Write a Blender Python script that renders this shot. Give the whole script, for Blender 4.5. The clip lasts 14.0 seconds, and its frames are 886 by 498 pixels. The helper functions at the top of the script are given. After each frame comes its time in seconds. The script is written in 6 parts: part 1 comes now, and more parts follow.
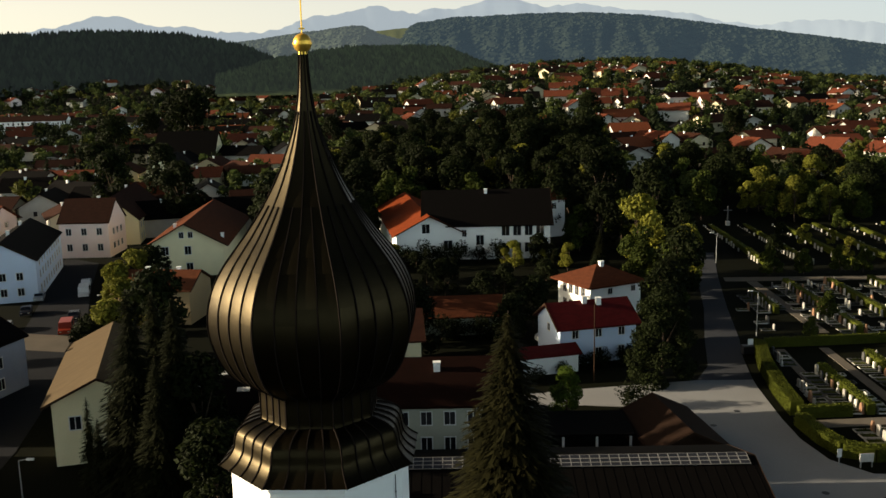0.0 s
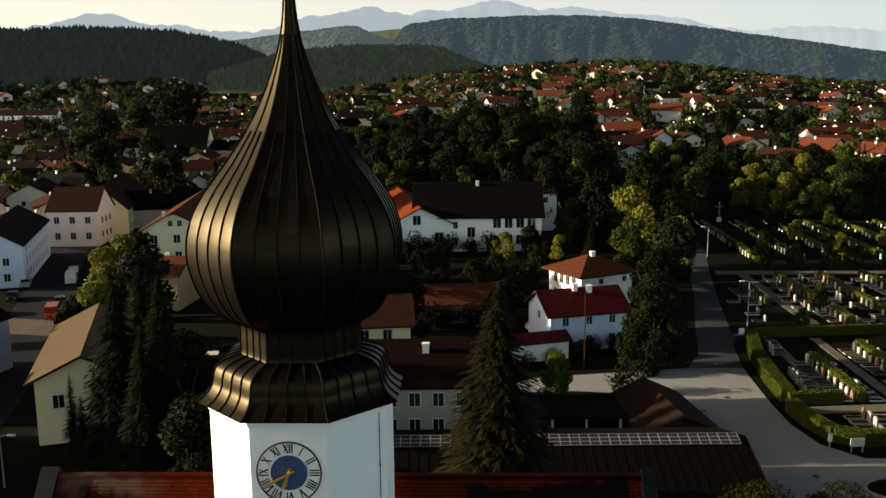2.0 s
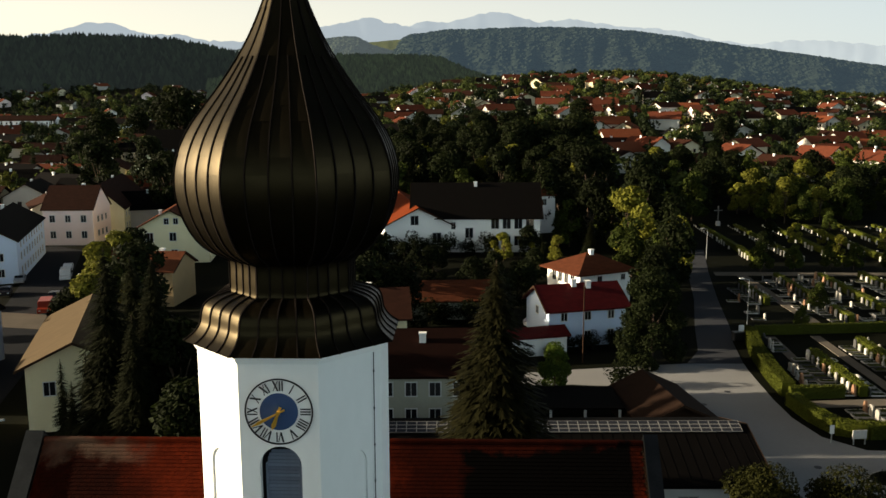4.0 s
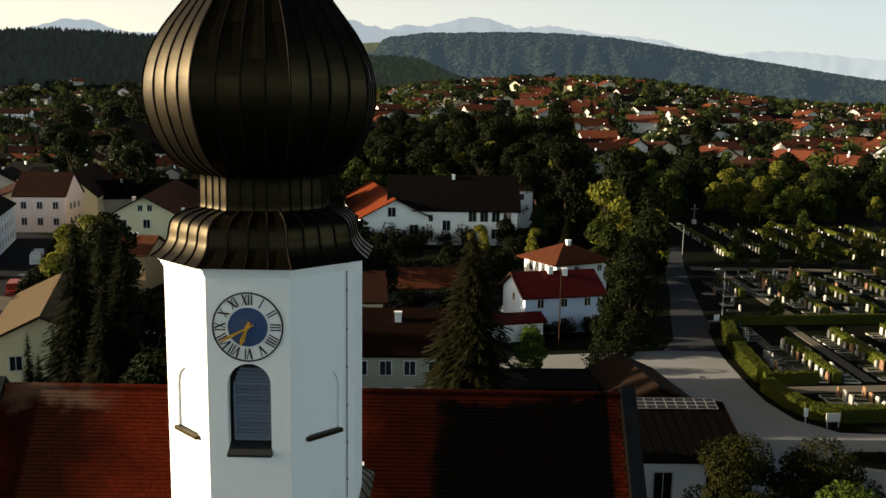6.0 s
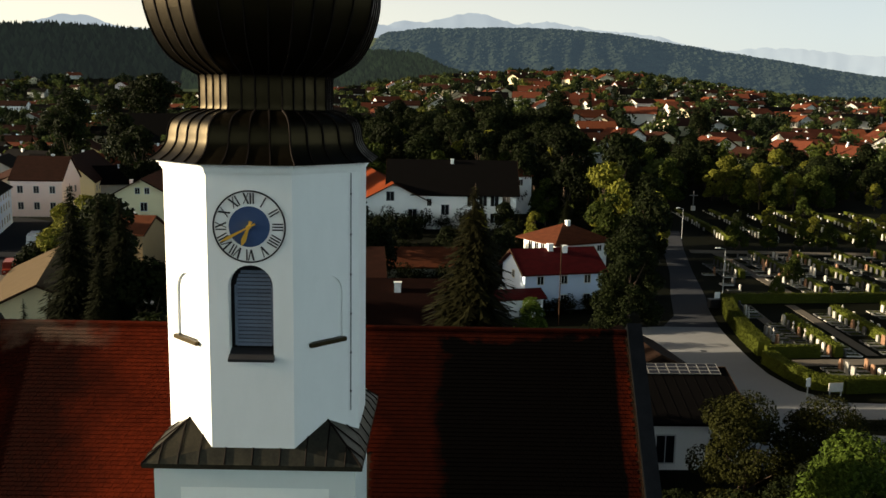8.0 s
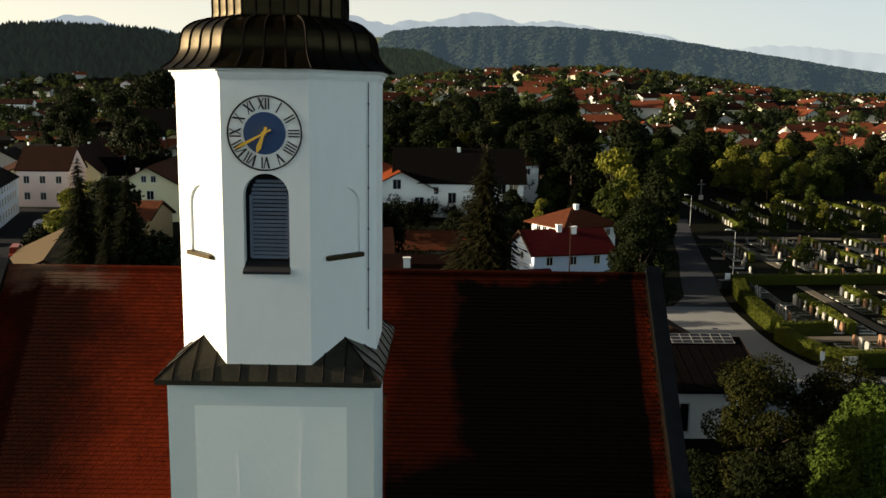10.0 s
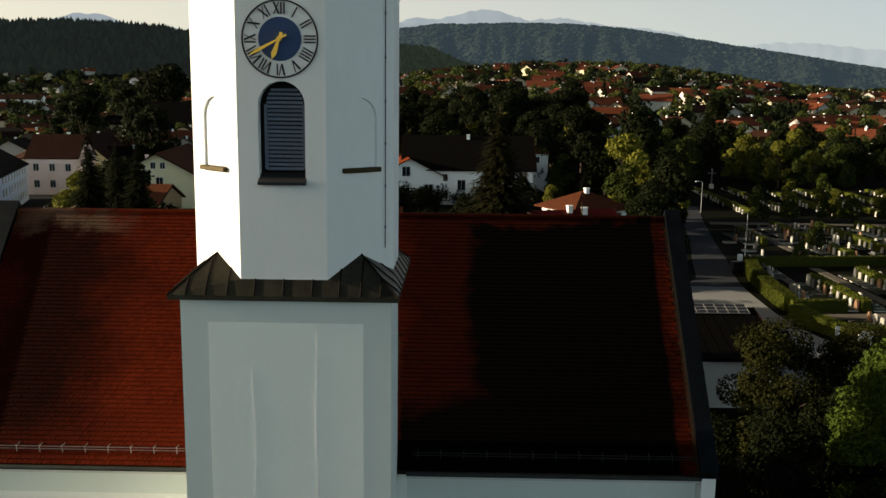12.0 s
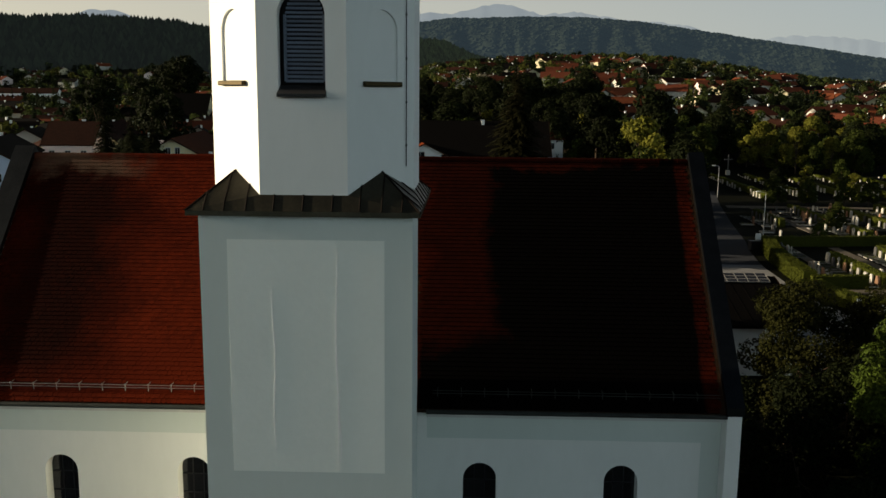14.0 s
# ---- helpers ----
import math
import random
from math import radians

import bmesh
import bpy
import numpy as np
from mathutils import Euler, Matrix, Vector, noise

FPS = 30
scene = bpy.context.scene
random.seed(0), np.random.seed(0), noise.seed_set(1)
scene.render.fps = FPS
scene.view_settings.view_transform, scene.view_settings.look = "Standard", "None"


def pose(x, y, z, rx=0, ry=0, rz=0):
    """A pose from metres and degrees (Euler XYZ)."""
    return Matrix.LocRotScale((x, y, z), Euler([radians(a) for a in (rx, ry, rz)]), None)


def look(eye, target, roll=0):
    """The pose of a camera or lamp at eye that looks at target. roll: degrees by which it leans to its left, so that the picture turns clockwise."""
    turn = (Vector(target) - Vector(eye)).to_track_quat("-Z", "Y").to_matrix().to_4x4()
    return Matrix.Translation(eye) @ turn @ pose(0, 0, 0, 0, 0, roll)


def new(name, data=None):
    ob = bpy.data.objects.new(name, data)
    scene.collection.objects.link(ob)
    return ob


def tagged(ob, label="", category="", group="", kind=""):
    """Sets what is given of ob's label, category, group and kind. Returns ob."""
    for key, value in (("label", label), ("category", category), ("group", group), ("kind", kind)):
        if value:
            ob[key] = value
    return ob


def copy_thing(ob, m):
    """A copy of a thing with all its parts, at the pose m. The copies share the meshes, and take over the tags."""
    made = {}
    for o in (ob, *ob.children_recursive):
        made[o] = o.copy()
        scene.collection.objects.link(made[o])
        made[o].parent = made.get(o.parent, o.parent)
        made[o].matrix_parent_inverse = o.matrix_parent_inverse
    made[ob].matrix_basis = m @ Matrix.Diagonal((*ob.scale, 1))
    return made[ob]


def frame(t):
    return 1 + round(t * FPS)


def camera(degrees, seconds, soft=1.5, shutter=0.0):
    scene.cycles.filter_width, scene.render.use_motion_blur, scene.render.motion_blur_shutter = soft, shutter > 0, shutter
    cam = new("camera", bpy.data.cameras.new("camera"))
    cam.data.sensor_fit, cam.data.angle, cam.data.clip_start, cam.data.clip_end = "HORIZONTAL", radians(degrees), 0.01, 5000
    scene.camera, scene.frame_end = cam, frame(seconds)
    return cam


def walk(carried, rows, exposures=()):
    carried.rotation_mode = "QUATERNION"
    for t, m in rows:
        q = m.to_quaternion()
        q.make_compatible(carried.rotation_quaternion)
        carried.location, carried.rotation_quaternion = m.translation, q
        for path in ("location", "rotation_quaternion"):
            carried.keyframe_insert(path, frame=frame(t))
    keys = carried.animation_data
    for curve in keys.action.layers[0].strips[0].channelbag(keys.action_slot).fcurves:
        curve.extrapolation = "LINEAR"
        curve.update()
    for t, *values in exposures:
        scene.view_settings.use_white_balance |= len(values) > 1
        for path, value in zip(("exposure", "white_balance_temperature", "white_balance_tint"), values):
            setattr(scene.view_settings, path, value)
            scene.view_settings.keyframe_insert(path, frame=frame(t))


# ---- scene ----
cam = camera(52.7, 14.0)
PATH = [
    (0, (1.325, -1.381, 38.449), (1.246, 0.585, 38.095), -1.3),
    (0.5, (1.315, -1.23, 37.822), (1.245, 0.736, 37.465), -1.3),
    (1, (1.327, -1.072, 37.185), (1.259, 0.895, 36.829), -1.0),
    (1.5, (1.346, -0.982, 36.596), (1.273, 0.985, 36.241), -0.8),
    (2, (1.401, -0.89, 36.017), (1.341, 1.079, 35.667), -0.6),
    (4.5, (1.347, -0.115, 32.76), (1.298, 1.858, 32.438), -0.0),
    (5, (1.371, -0.073, 32.08), (1.348, 1.901, 31.759), 0.2),
    (5.5, (1.417, -0.058, 31.375), (1.414, 1.917, 31.057), 0.4),
    (6, (1.357, 0.13, 30.688), (1.354, 2.105, 30.373), 0.9),
    (6.5, (1.354, 0.156, 30.001), (1.355, 2.131, 29.686), 0.9),
    (7, (1.291, 0.239, 29.288), (1.297, 2.214, 28.971), 1.1),
    (7.5, (1.251, 0.158, 28.584), (1.256, 2.133, 28.269), 1.1),
    (8, (1.128, 0.38, 27.832), (1.131, 2.354, 27.51), 1.0),
    (10.5, (0.654, 0.756, 24.575), (0.641, 2.73, 24.252), 0.7),
    (11, (0.573, 0.862, 23.94), (0.549, 2.834, 23.608), 0.8),
    (11.5, (0.508, 0.909, 23.338), (0.479, 2.88, 23.003), 0.8),
    (12, (0.454, 0.905, 22.751), (0.428, 2.878, 22.424), 0.7),
    (12.5, (0.43, 0.934, 22.171), (0.419, 2.908, 21.849), 0.7),
    (13, (0.435, 0.982, 21.585), (0.43, 2.956, 21.262), 0.9),
    (13.5, (0.341, 1.068, 21.034), (0.31, 3.039, 20.701), 0.9),
    (14, (0.228, 1.058, 20.495), (0.172, 3.028, 20.158), 0.5),
]
walk(cam, [(t, look(eye, target, roll)) for t, eye, target, roll in PATH], exposures=[(0, 1.3), (2, 1.4), (5, 1.42), (8, 1.42), (10.5, 1.28), (11, 1.2), (12.5, 1.04), (13.3, 0.88), (14, 0.64)])

# ---- light ----
SUN_AZ, SUN_EL = 0.4, 12.0
to_sun = Vector((-math.cos(radians(SUN_EL)) * math.cos(radians(SUN_AZ)),
                 -math.cos(radians(SUN_EL)) * math.sin(radians(SUN_AZ)), math.sin(radians(SUN_EL))))
world = bpy.data.worlds.new("morning_sky")
scene.world = world
world.use_nodes = True
wn, wl = world.node_tree.nodes, world.node_tree.links
sky = wn.new("ShaderNodeTexSky")
sky.sky_type, sky.sun_disc = "NISHITA", False
sky.sun_elevation, sky.sun_rotation = radians(SUN_EL), math.atan2(to_sun.x, to_sun.y)
sky.air_density, sky.dust_density, sky.altitude = 1.0, 2.0, 500
wl.new(sky.outputs[0], wn["Background"].inputs[0])
wn["Background"].inputs[1].default_value = 0.016
# morning haze: the air brightens towards the horizon, creamy on the sun's side
wc = wn.new("ShaderNodeTexCoord")
ws = wn.new("ShaderNodeSeparateXYZ")
wl.new(wc.outputs["Generated"], ws.inputs[0])
wr = wn.new("ShaderNodeMapRange")
wr.interpolation_type = "SMOOTHERSTEP"
wr.inputs[1].default_value, wr.inputs[2].default_value, wr.inputs[3].default_value, wr.inputs[4].default_value = 0.0, 0.50, 1.0, 0.0
wl.new(ws.outputs[2], wr.inputs[0])
wx = wn.new("ShaderNodeMapRange")
wx.inputs[1].default_value, wx.inputs[2].default_value = -0.7, 0.4
wl.new(ws.outputs[0], wx.inputs[0])
wm = wn.new("ShaderNodeMix")
wm.data_type = "RGBA"
wm.inputs[6].default_value, wm.inputs[7].default_value = (0.385, 0.342, 0.255, 1), (0.215, 0.235, 0.24, 1)
wl.new(wx.outputs[0], wm.inputs[0])
wb = wn.new("ShaderNodeMix")
wb.data_type = "RGBA"
wb.inputs[6].default_value = (0.228, 0.287, 0.300, 1)
wf = wn.new("ShaderNodeMapRange")
wf.inputs[1].default_value, wf.inputs[2].default_value = -0.4, 0.5
wl.new(ws.outputs[1], wf.inputs[0]), wl.new(wf.outputs[0], wb.inputs[0]), wl.new(wm.outputs[2], wb.inputs[7])
haze = wn.new("ShaderNodeBackground")
wy = wn.new("ShaderNodeMapRange")
wy.interpolation_type = "SMOOTHSTEP"
wy.inputs[1].default_value, wy.inputs[2].default_value, wy.inputs[3].default_value, wy.inputs[4].default_value = -0.8, 0.5, 2.6, 1.03
wl.new(ws.outputs[1], wy.inputs[0])
wmul = wn.new("ShaderNodeMath")
wmul.operation = "MULTIPLY"
wl.new(wr.outputs[0], wmul.inputs[0]), wl.new(wy.outputs[0], wmul.inputs[1])
wside = wn.new("ShaderNodeMapRange")
wside.interpolation_type = "SMOOTHSTEP"
wside.inputs[1].default_value, wside.inputs[2].default_value, wside.inputs[3].default_value, wside.inputs[4].default_value = 0.48, 0.85, 1.0, 2.0
wl.new(ws.outputs[0], wside.inputs[0])
wmul2 = wn.new("ShaderNodeMath")
wmul2.operation = "MULTIPLY"
wl.new(wmul.outputs[0], wmul2.inputs[0]), wl.new(wside.outputs[0], wmul2.inputs[1])
wl.new(wb.outputs[2], haze.inputs[0]), wl.new(wmul2.outputs[0], haze.inputs[1])
# the glow of the hazy air round the low sun
wdot = wn.new("ShaderNodeVectorMath")
wdot.operation = "DOT_PRODUCT"
wdot.inputs[1].default_value = to_sun
wl.new(wc.outputs["Generated"], wdot.inputs[0])
wpos = wn.new("ShaderNodeMath")
wpos.operation = "MAXIMUM"
wl.new(wdot.outputs["Value"], wpos.inputs[0])
wpow = wn.new("ShaderNodeMath")
wpow.operation, wpow.inputs[1].default_value = "POWER", 12.0
wl.new(wpos.outputs[0], wpow.inputs[0])
wglow = wn.new("ShaderNodeMath")
wglow.operation, wglow.inputs[1].default_value = "MULTIPLY", 1.7
wl.new(wpow.outputs[0], wglow.inputs[0])
glow = wn.new("ShaderNodeBackground")
glow.inputs[0].default_value = (1.0, 0.80, 0.50, 1)
wl.new(wglow.outputs[0], glow.inputs[1])
wsum = wn.new("ShaderNodeAddShader")
wl.new(haze.outputs[0], wsum.inputs[0]), wl.new(glow.outputs[0], wsum.inputs[1])
wadd = wn.new("ShaderNodeAddShader")
wl.new(wn["Background"].outputs[0], wadd.inputs[0]), wl.new(wsum.outputs[0], wadd.inputs[1])
wl.new(wadd.outputs[0], wn["World Output"].inputs[0])
sun = new("sun", bpy.data.lights.new("sun", "SUN"))
sun.data.energy, sun.data.angle, sun.data.color = 5.0, radians(0.5), (1.0, 0.84, 0.60)
sun.matrix_world = look((0, 0, 100), Vector((0, 0, 100)) - to_sun)


# ---- materials ----
def rgb(c):
    return (c[0], c[1], c[2], 1.0)


def material(name, base, dark=None, scale=4.0, rough=0.8, metal=0.0, fine=40.0, bump=0.15, island=0.0, objrand=0.0, amount=0.5,
             stretch=(1, 1, 1), spec=0.03, bump_dist=0.02):
    """Two-scale noise between two base colours, with optional variation by island and by object."""
    m = bpy.data.materials.new(name)
    m.use_nodes = True
    n, l = m.node_tree.nodes, m.node_tree.links
    b = n["Principled BSDF"]
    dark = dark or tuple(v * 0.6 for v in base)
    geo = n.new("ShaderNodeTexCoord")
    mp = n.new("ShaderNodeMapping")
    mp.inputs["Scale"].default_value = stretch
    l.new(geo.outputs["Object"], mp.inputs[0])
    big, small = n.new("ShaderNodeTexNoise"), n.new("ShaderNodeTexNoise")
    big.inputs["Scale"].default_value, big.inputs["Detail"].default_value = scale, 5
    small.inputs["Scale"].default_value, small.inputs["Detail"].default_value = fine, 3
    l.new(mp.outputs[0], big.inputs[0]), l.new(mp.outputs[0], small.inputs[0])
    mix1 = n.new("ShaderNodeMix")
    mix1.data_type = "FLOAT"
    mix1.inputs[0].default_value = 0.35
    l.new(big.outputs[0], mix1.inputs[2]), l.new(small.outputs[0], mix1.inputs[3])
    ramp = n.new("ShaderNodeMapRange")
    ramp.inputs[1].default_value, ramp.inputs[2].default_value = 0.5 - amount * 0.5 + 0.02, 0.5 + amount * 0.5
    l.new(mix1.outputs[0], ramp.inputs[0])
    col = n.new("ShaderNodeMix")
    col.data_type = "RGBA"
    col.inputs[6].default_value, col.inputs[7].default_value = rgb(dark), rgb(base)
    l.new(ramp.outputs[0], col.inputs[0])
    out = col.outputs[2]
    for on, source in ((island, "island"), (objrand, "object")):
        if on:
            src = n.new("ShaderNodeNewGeometry").outputs["Random Per Island"] if source == "island" else n.new("ShaderNodeObjectInfo").outputs["Random"]
            mr = n.new("ShaderNodeMapRange")
            mr.inputs[3].default_value, mr.inputs[4].default_value = 1 - on, 1 + on
            l.new(src, mr.inputs[0])
            hsv = n.new("ShaderNodeHueSaturation")
            l.new(mr.outputs[0], hsv.inputs["Value"]), l.new(out, hsv.inputs["Color"])
            out = hsv.outputs[0]
    l.new(out, b.inputs["Base Color"])
    b.inputs["Roughness"].default_value, b.inputs["Metallic"].default_value = rough, metal
    b.inputs["Specular IOR Level"].default_value = spec
    if bump:
        bp = n.new("ShaderNodeBump")
        bp.inputs["Strength"].default_value, bp.inputs["Distance"].default_value = bump, bump_dist
        l.new(small.outputs[0], bp.inputs["Height"]), l.new(bp.outputs[0], b.inputs["Normal"])
    return m


def plain(name, base, rough=0.6, metal=0.0, spec=0.25):
    return material(name, base, tuple(v * 0.8 for v in base), 3.0, rough, metal, 30, 0.05, spec=spec)


M_PLASTER = material("lime_plaster_white", (0.88, 0.88, 0.86), (0.74, 0.755, 0.725), 0.35, 0.9, fine=3, bump=0.06, stretch=(1, 1, 0.35), amount=0.9)
M_PLASTER_GREY = material("lime_plaster_grey_band", (0.70, 0.75, 0.715), (0.61, 0.66, 0.625), 0.35, 0.9, fine=3, bump=0.06, stretch=(1, 1, 0.35), amount=0.9)
M_FIELD = material("pale_lime_wash", (0.90, 0.93, 0.88), (0.80, 0.835, 0.78), 0.5, 0.9, fine=5, bump=0.2, amount=0.9, bump_dist=0.03)
M_COPPER = material("weathered_copper_sheet", (0.029, 0.0218, 0.0105), (0.019, 0.0144, 0.0070), 1.2, 0.41, 1.0, 5, 0.24, objrand=0.24, amount=0.6)
M_SEAM = material("copper_seam", (0.011, 0.008, 0.006), (0.007, 0.005, 0.004), 2, 0.7, 0.0)
M_PATINA = material("green_patina_copper", (0.100, 0.088, 0.060), (0.040, 0.038, 0.029), 1.6, 0.42, 1.0, 12, 0.15, objrand=0.2)
M_GOLD = material("gilded_metal", (1.0, 0.60, 0.10), (0.85, 0.48, 0.07), 4, 0.32, 0.75, bump=0.03)
M_SILL = material("brown_copper_sill", (0.06, 0.045, 0.022), (0.03, 0.023, 0.012), 2, 0.5, 1.0)
M_RUN = material("white_lime_run", (0.93, 0.93, 0.91), (0.86, 0.86, 0.84), 2, 0.9)
M_BLACK = plain("black_paint", (0.02, 0.02, 0.022), 0.5)
M_BLUE = material("blue_clock_paint", (0.05, 0.085, 0.18), (0.04, 0.07, 0.15), 3, 0.6)
M_LOUVRE = material("grey_blue_louvre_paint", (0.17, 0.20, 0.255), (0.12, 0.14, 0.18), 3, 0.7, objrand=0.15)
M_DARK = plain("painted_dark_interior", (0.008, 0.008, 0.009), 0.9)
M_LEAD = material("dark_sheet_metal", (0.06, 0.065, 0.06), (0.035, 0.035, 0.035), 2, 0.5, 0.5)
M_GREYMETAL = material("grey_zinc_capping", (0.050, 0.056, 0.060), (0.026, 0.029, 0.031), 1.5, 0.36, 1.0, 14)
M_GLASS = plain("dark_window_glass", (0.012, 0.013, 0.016), 0.12, 0.0, 0.6)
M_FRAME = plain("white_window_paint", (0.62, 0.62, 0.60), 0.6)
M_WOOD = material("weathered_brown_wood", (0.04, 0.022, 0.013), (0.02, 0.012, 0.008), 3, 0.8, stretch=(1, 1, 8))
M_BARK = material("tree_bark", (0.07, 0.05, 0.035), (0.035, 0.026, 0.02), 2, 0.95, bump=0.4)
# street and lane asphalt are darkened: their shade is in the base colour
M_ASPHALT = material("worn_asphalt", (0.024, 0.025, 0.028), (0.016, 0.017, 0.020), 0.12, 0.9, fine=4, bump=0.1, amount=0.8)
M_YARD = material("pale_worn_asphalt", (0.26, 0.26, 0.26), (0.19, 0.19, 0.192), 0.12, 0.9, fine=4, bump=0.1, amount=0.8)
M_LANE = material("shade_tinted_asphalt", (0.052, 0.055, 0.063), (0.035, 0.037, 0.043), 0.12, 0.9, fine=4, bump=0.1, amount=0.8)
M_PAVING = material("pale_paving", (0.13, 0.11, 0.088), (0.09, 0.078, 0.064), 0.3, 0.9, fine=6, bump=0.1)
M_GRAVEL = material("light_gravel_path", (0.15, 0.13, 0.105), (0.10, 0.088, 0.072), 0.5, 0.95, fine=9)
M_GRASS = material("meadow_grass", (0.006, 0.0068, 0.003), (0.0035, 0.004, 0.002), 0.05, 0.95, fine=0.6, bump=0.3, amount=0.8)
M_STEEL = plain("galvanised_steel", (0.35, 0.36, 0.36), 0.45, 0.7)
M_STONE_L = material("pale_grave_stone", (0.42, 0.40, 0.36), (0.28, 0.265, 0.24), 3, 0.7, objrand=0.35)
M_STONE_D = material("dark_grave_stone", (0.09, 0.09, 0.09), (0.05, 0.05, 0.05), 3, 0.35, objrand=0.4)
M_STONE_R = material("reddish_grave_stone", (0.30, 0.18, 0.11), (0.2, 0.11, 0.07), 3, 0.6, objrand=0.3)
M_SOIL = material("planted_grave_soil", (0.02, 0.022, 0.010), (0.01, 0.009, 0.006), 2.5, 1.0, fine=14, bump=0.5)
M_CAR_RED = plain("red_van_paint", (0.28, 0.035, 0.015), 0.3)


def leaf_material(name, base, dark, objrand=0.3):
    m = material(name, base, dark, 0.6, 0.7, 0.0, 6, 0.0, island=0.35, objrand=objrand, spec=0.04)
    n, l = m.node_tree.nodes, m.node_tree.links
    b = n["Principled BSDF"]
    tr = n.new("ShaderNodeBsdfTranslucent")
    mixer = n.new("ShaderNodeMixShader")
    mixer.inputs[0].default_value = 0.25
    src = b.inputs["Base Color"].links[0].from_socket
    l.new(src, tr.inputs[0])
    l.new(b.outputs[0], mixer.inputs[1]), l.new(tr.outputs[0], mixer.inputs[2])
    l.new(mixer.outputs[0], n["Material Output"].inputs[0])
    return m


M_LEAF = leaf_material("broadleaf_foliage", (0.043, 0.056, 0.009), (0.015, 0.021, 0.005))
M_LEAF_Y = leaf_material("yellowish_foliage", (0.135, 0.130, 0.018), (0.055, 0.058, 0.010))
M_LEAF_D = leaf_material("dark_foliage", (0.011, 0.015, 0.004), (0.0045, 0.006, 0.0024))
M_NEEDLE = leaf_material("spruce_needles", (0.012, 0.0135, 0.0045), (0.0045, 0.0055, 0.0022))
M_NEEDLE_OLD = leaf_material("old_spruce_needles", (0.022, 0.020, 0.0065), (0.006, 0.0068, 0.0026))
# the dark far foliage is lightened: aerial haze in its colour
M_FAR_D = leaf_material("far_dark_foliage", (0.020, 0.028, 0.011), (0.009, 0.013, 0.006))
M_FAR_G = leaf_material("far_green_foliage", (0.046, 0.058, 0.016), (0.022, 0.030, 0.009))
M_FAR_Y = leaf_material("far_yellowish_foliage", (0.085, 0.088, 0.017), (0.040, 0.044, 0.010))
M_LEAF_O = leaf_material("olive_foliage", (0.038, 0.039, 0.008), (0.009, 0.0105, 0.003))
M_LEAF_B = leaf_material("bright_green_foliage", (0.058, 0.086, 0.011), (0.016, 0.025, 0.005))
M_HEDGE = leaf_material("clipped_hedge_leaves", (0.074, 0.084, 0.011), (0.040, 0.049, 0.0075))

ROOFS = {
    "red": material("red_clay_roof", (0.12, 0.034, 0.018), (0.065, 0.021, 0.012), 0.9, 0.85, fine=7, stretch=(1, 1, 3), objrand=0.25),
    "orange": material("orange_clay_roof", (0.16, 0.046, 0.020), (0.105, 0.032, 0.015), 0.9, 0.85, fine=7, stretch=(1, 1, 3), objrand=0.2),
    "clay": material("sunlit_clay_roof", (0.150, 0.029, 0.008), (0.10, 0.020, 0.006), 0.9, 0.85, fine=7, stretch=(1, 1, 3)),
    "umber": material("umber_clay_roof", (0.011, 0.0038, 0.0026), (0.006, 0.0024, 0.0018), 0.9, 0.85, fine=7, stretch=(1, 1, 3)),
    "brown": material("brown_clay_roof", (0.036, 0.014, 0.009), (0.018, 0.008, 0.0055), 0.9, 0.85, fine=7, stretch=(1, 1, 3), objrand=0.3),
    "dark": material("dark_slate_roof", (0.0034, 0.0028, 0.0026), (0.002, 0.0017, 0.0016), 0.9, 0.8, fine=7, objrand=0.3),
    "crimson": material("crimson_roof_tiles", (0.078, 0.0085, 0.0092), (0.034, 0.0055, 0.0055), 0.9, 0.6, fine=7, stretch=(1, 1, 3)),
    "rust": material("rust_brown_tiles", (0.095, 0.030, 0.014), (0.05, 0.017, 0.009), 0.9, 0.85, fine=7, stretch=(1, 1, 3)),
    "tan": material("tan_weathered_tiles", (0.10, 0.072, 0.042), (0.068, 0.049, 0.029), 0.6, 0.85, fine=5, stretch=(3, 1, 1)),
    "shingle": material("dark_brown_shingles", (0.022, 0.012, 0.008), (0.012, 0.007, 0.005), 0.9, 0.85, fine=7, stretch=(1, 1, 3)),
    "copperred": material("rusty_sheet_roof", (0.11, 0.038, 0.018), (0.065, 0.023, 0.012), 0.8, 0.6, fine=5),
}
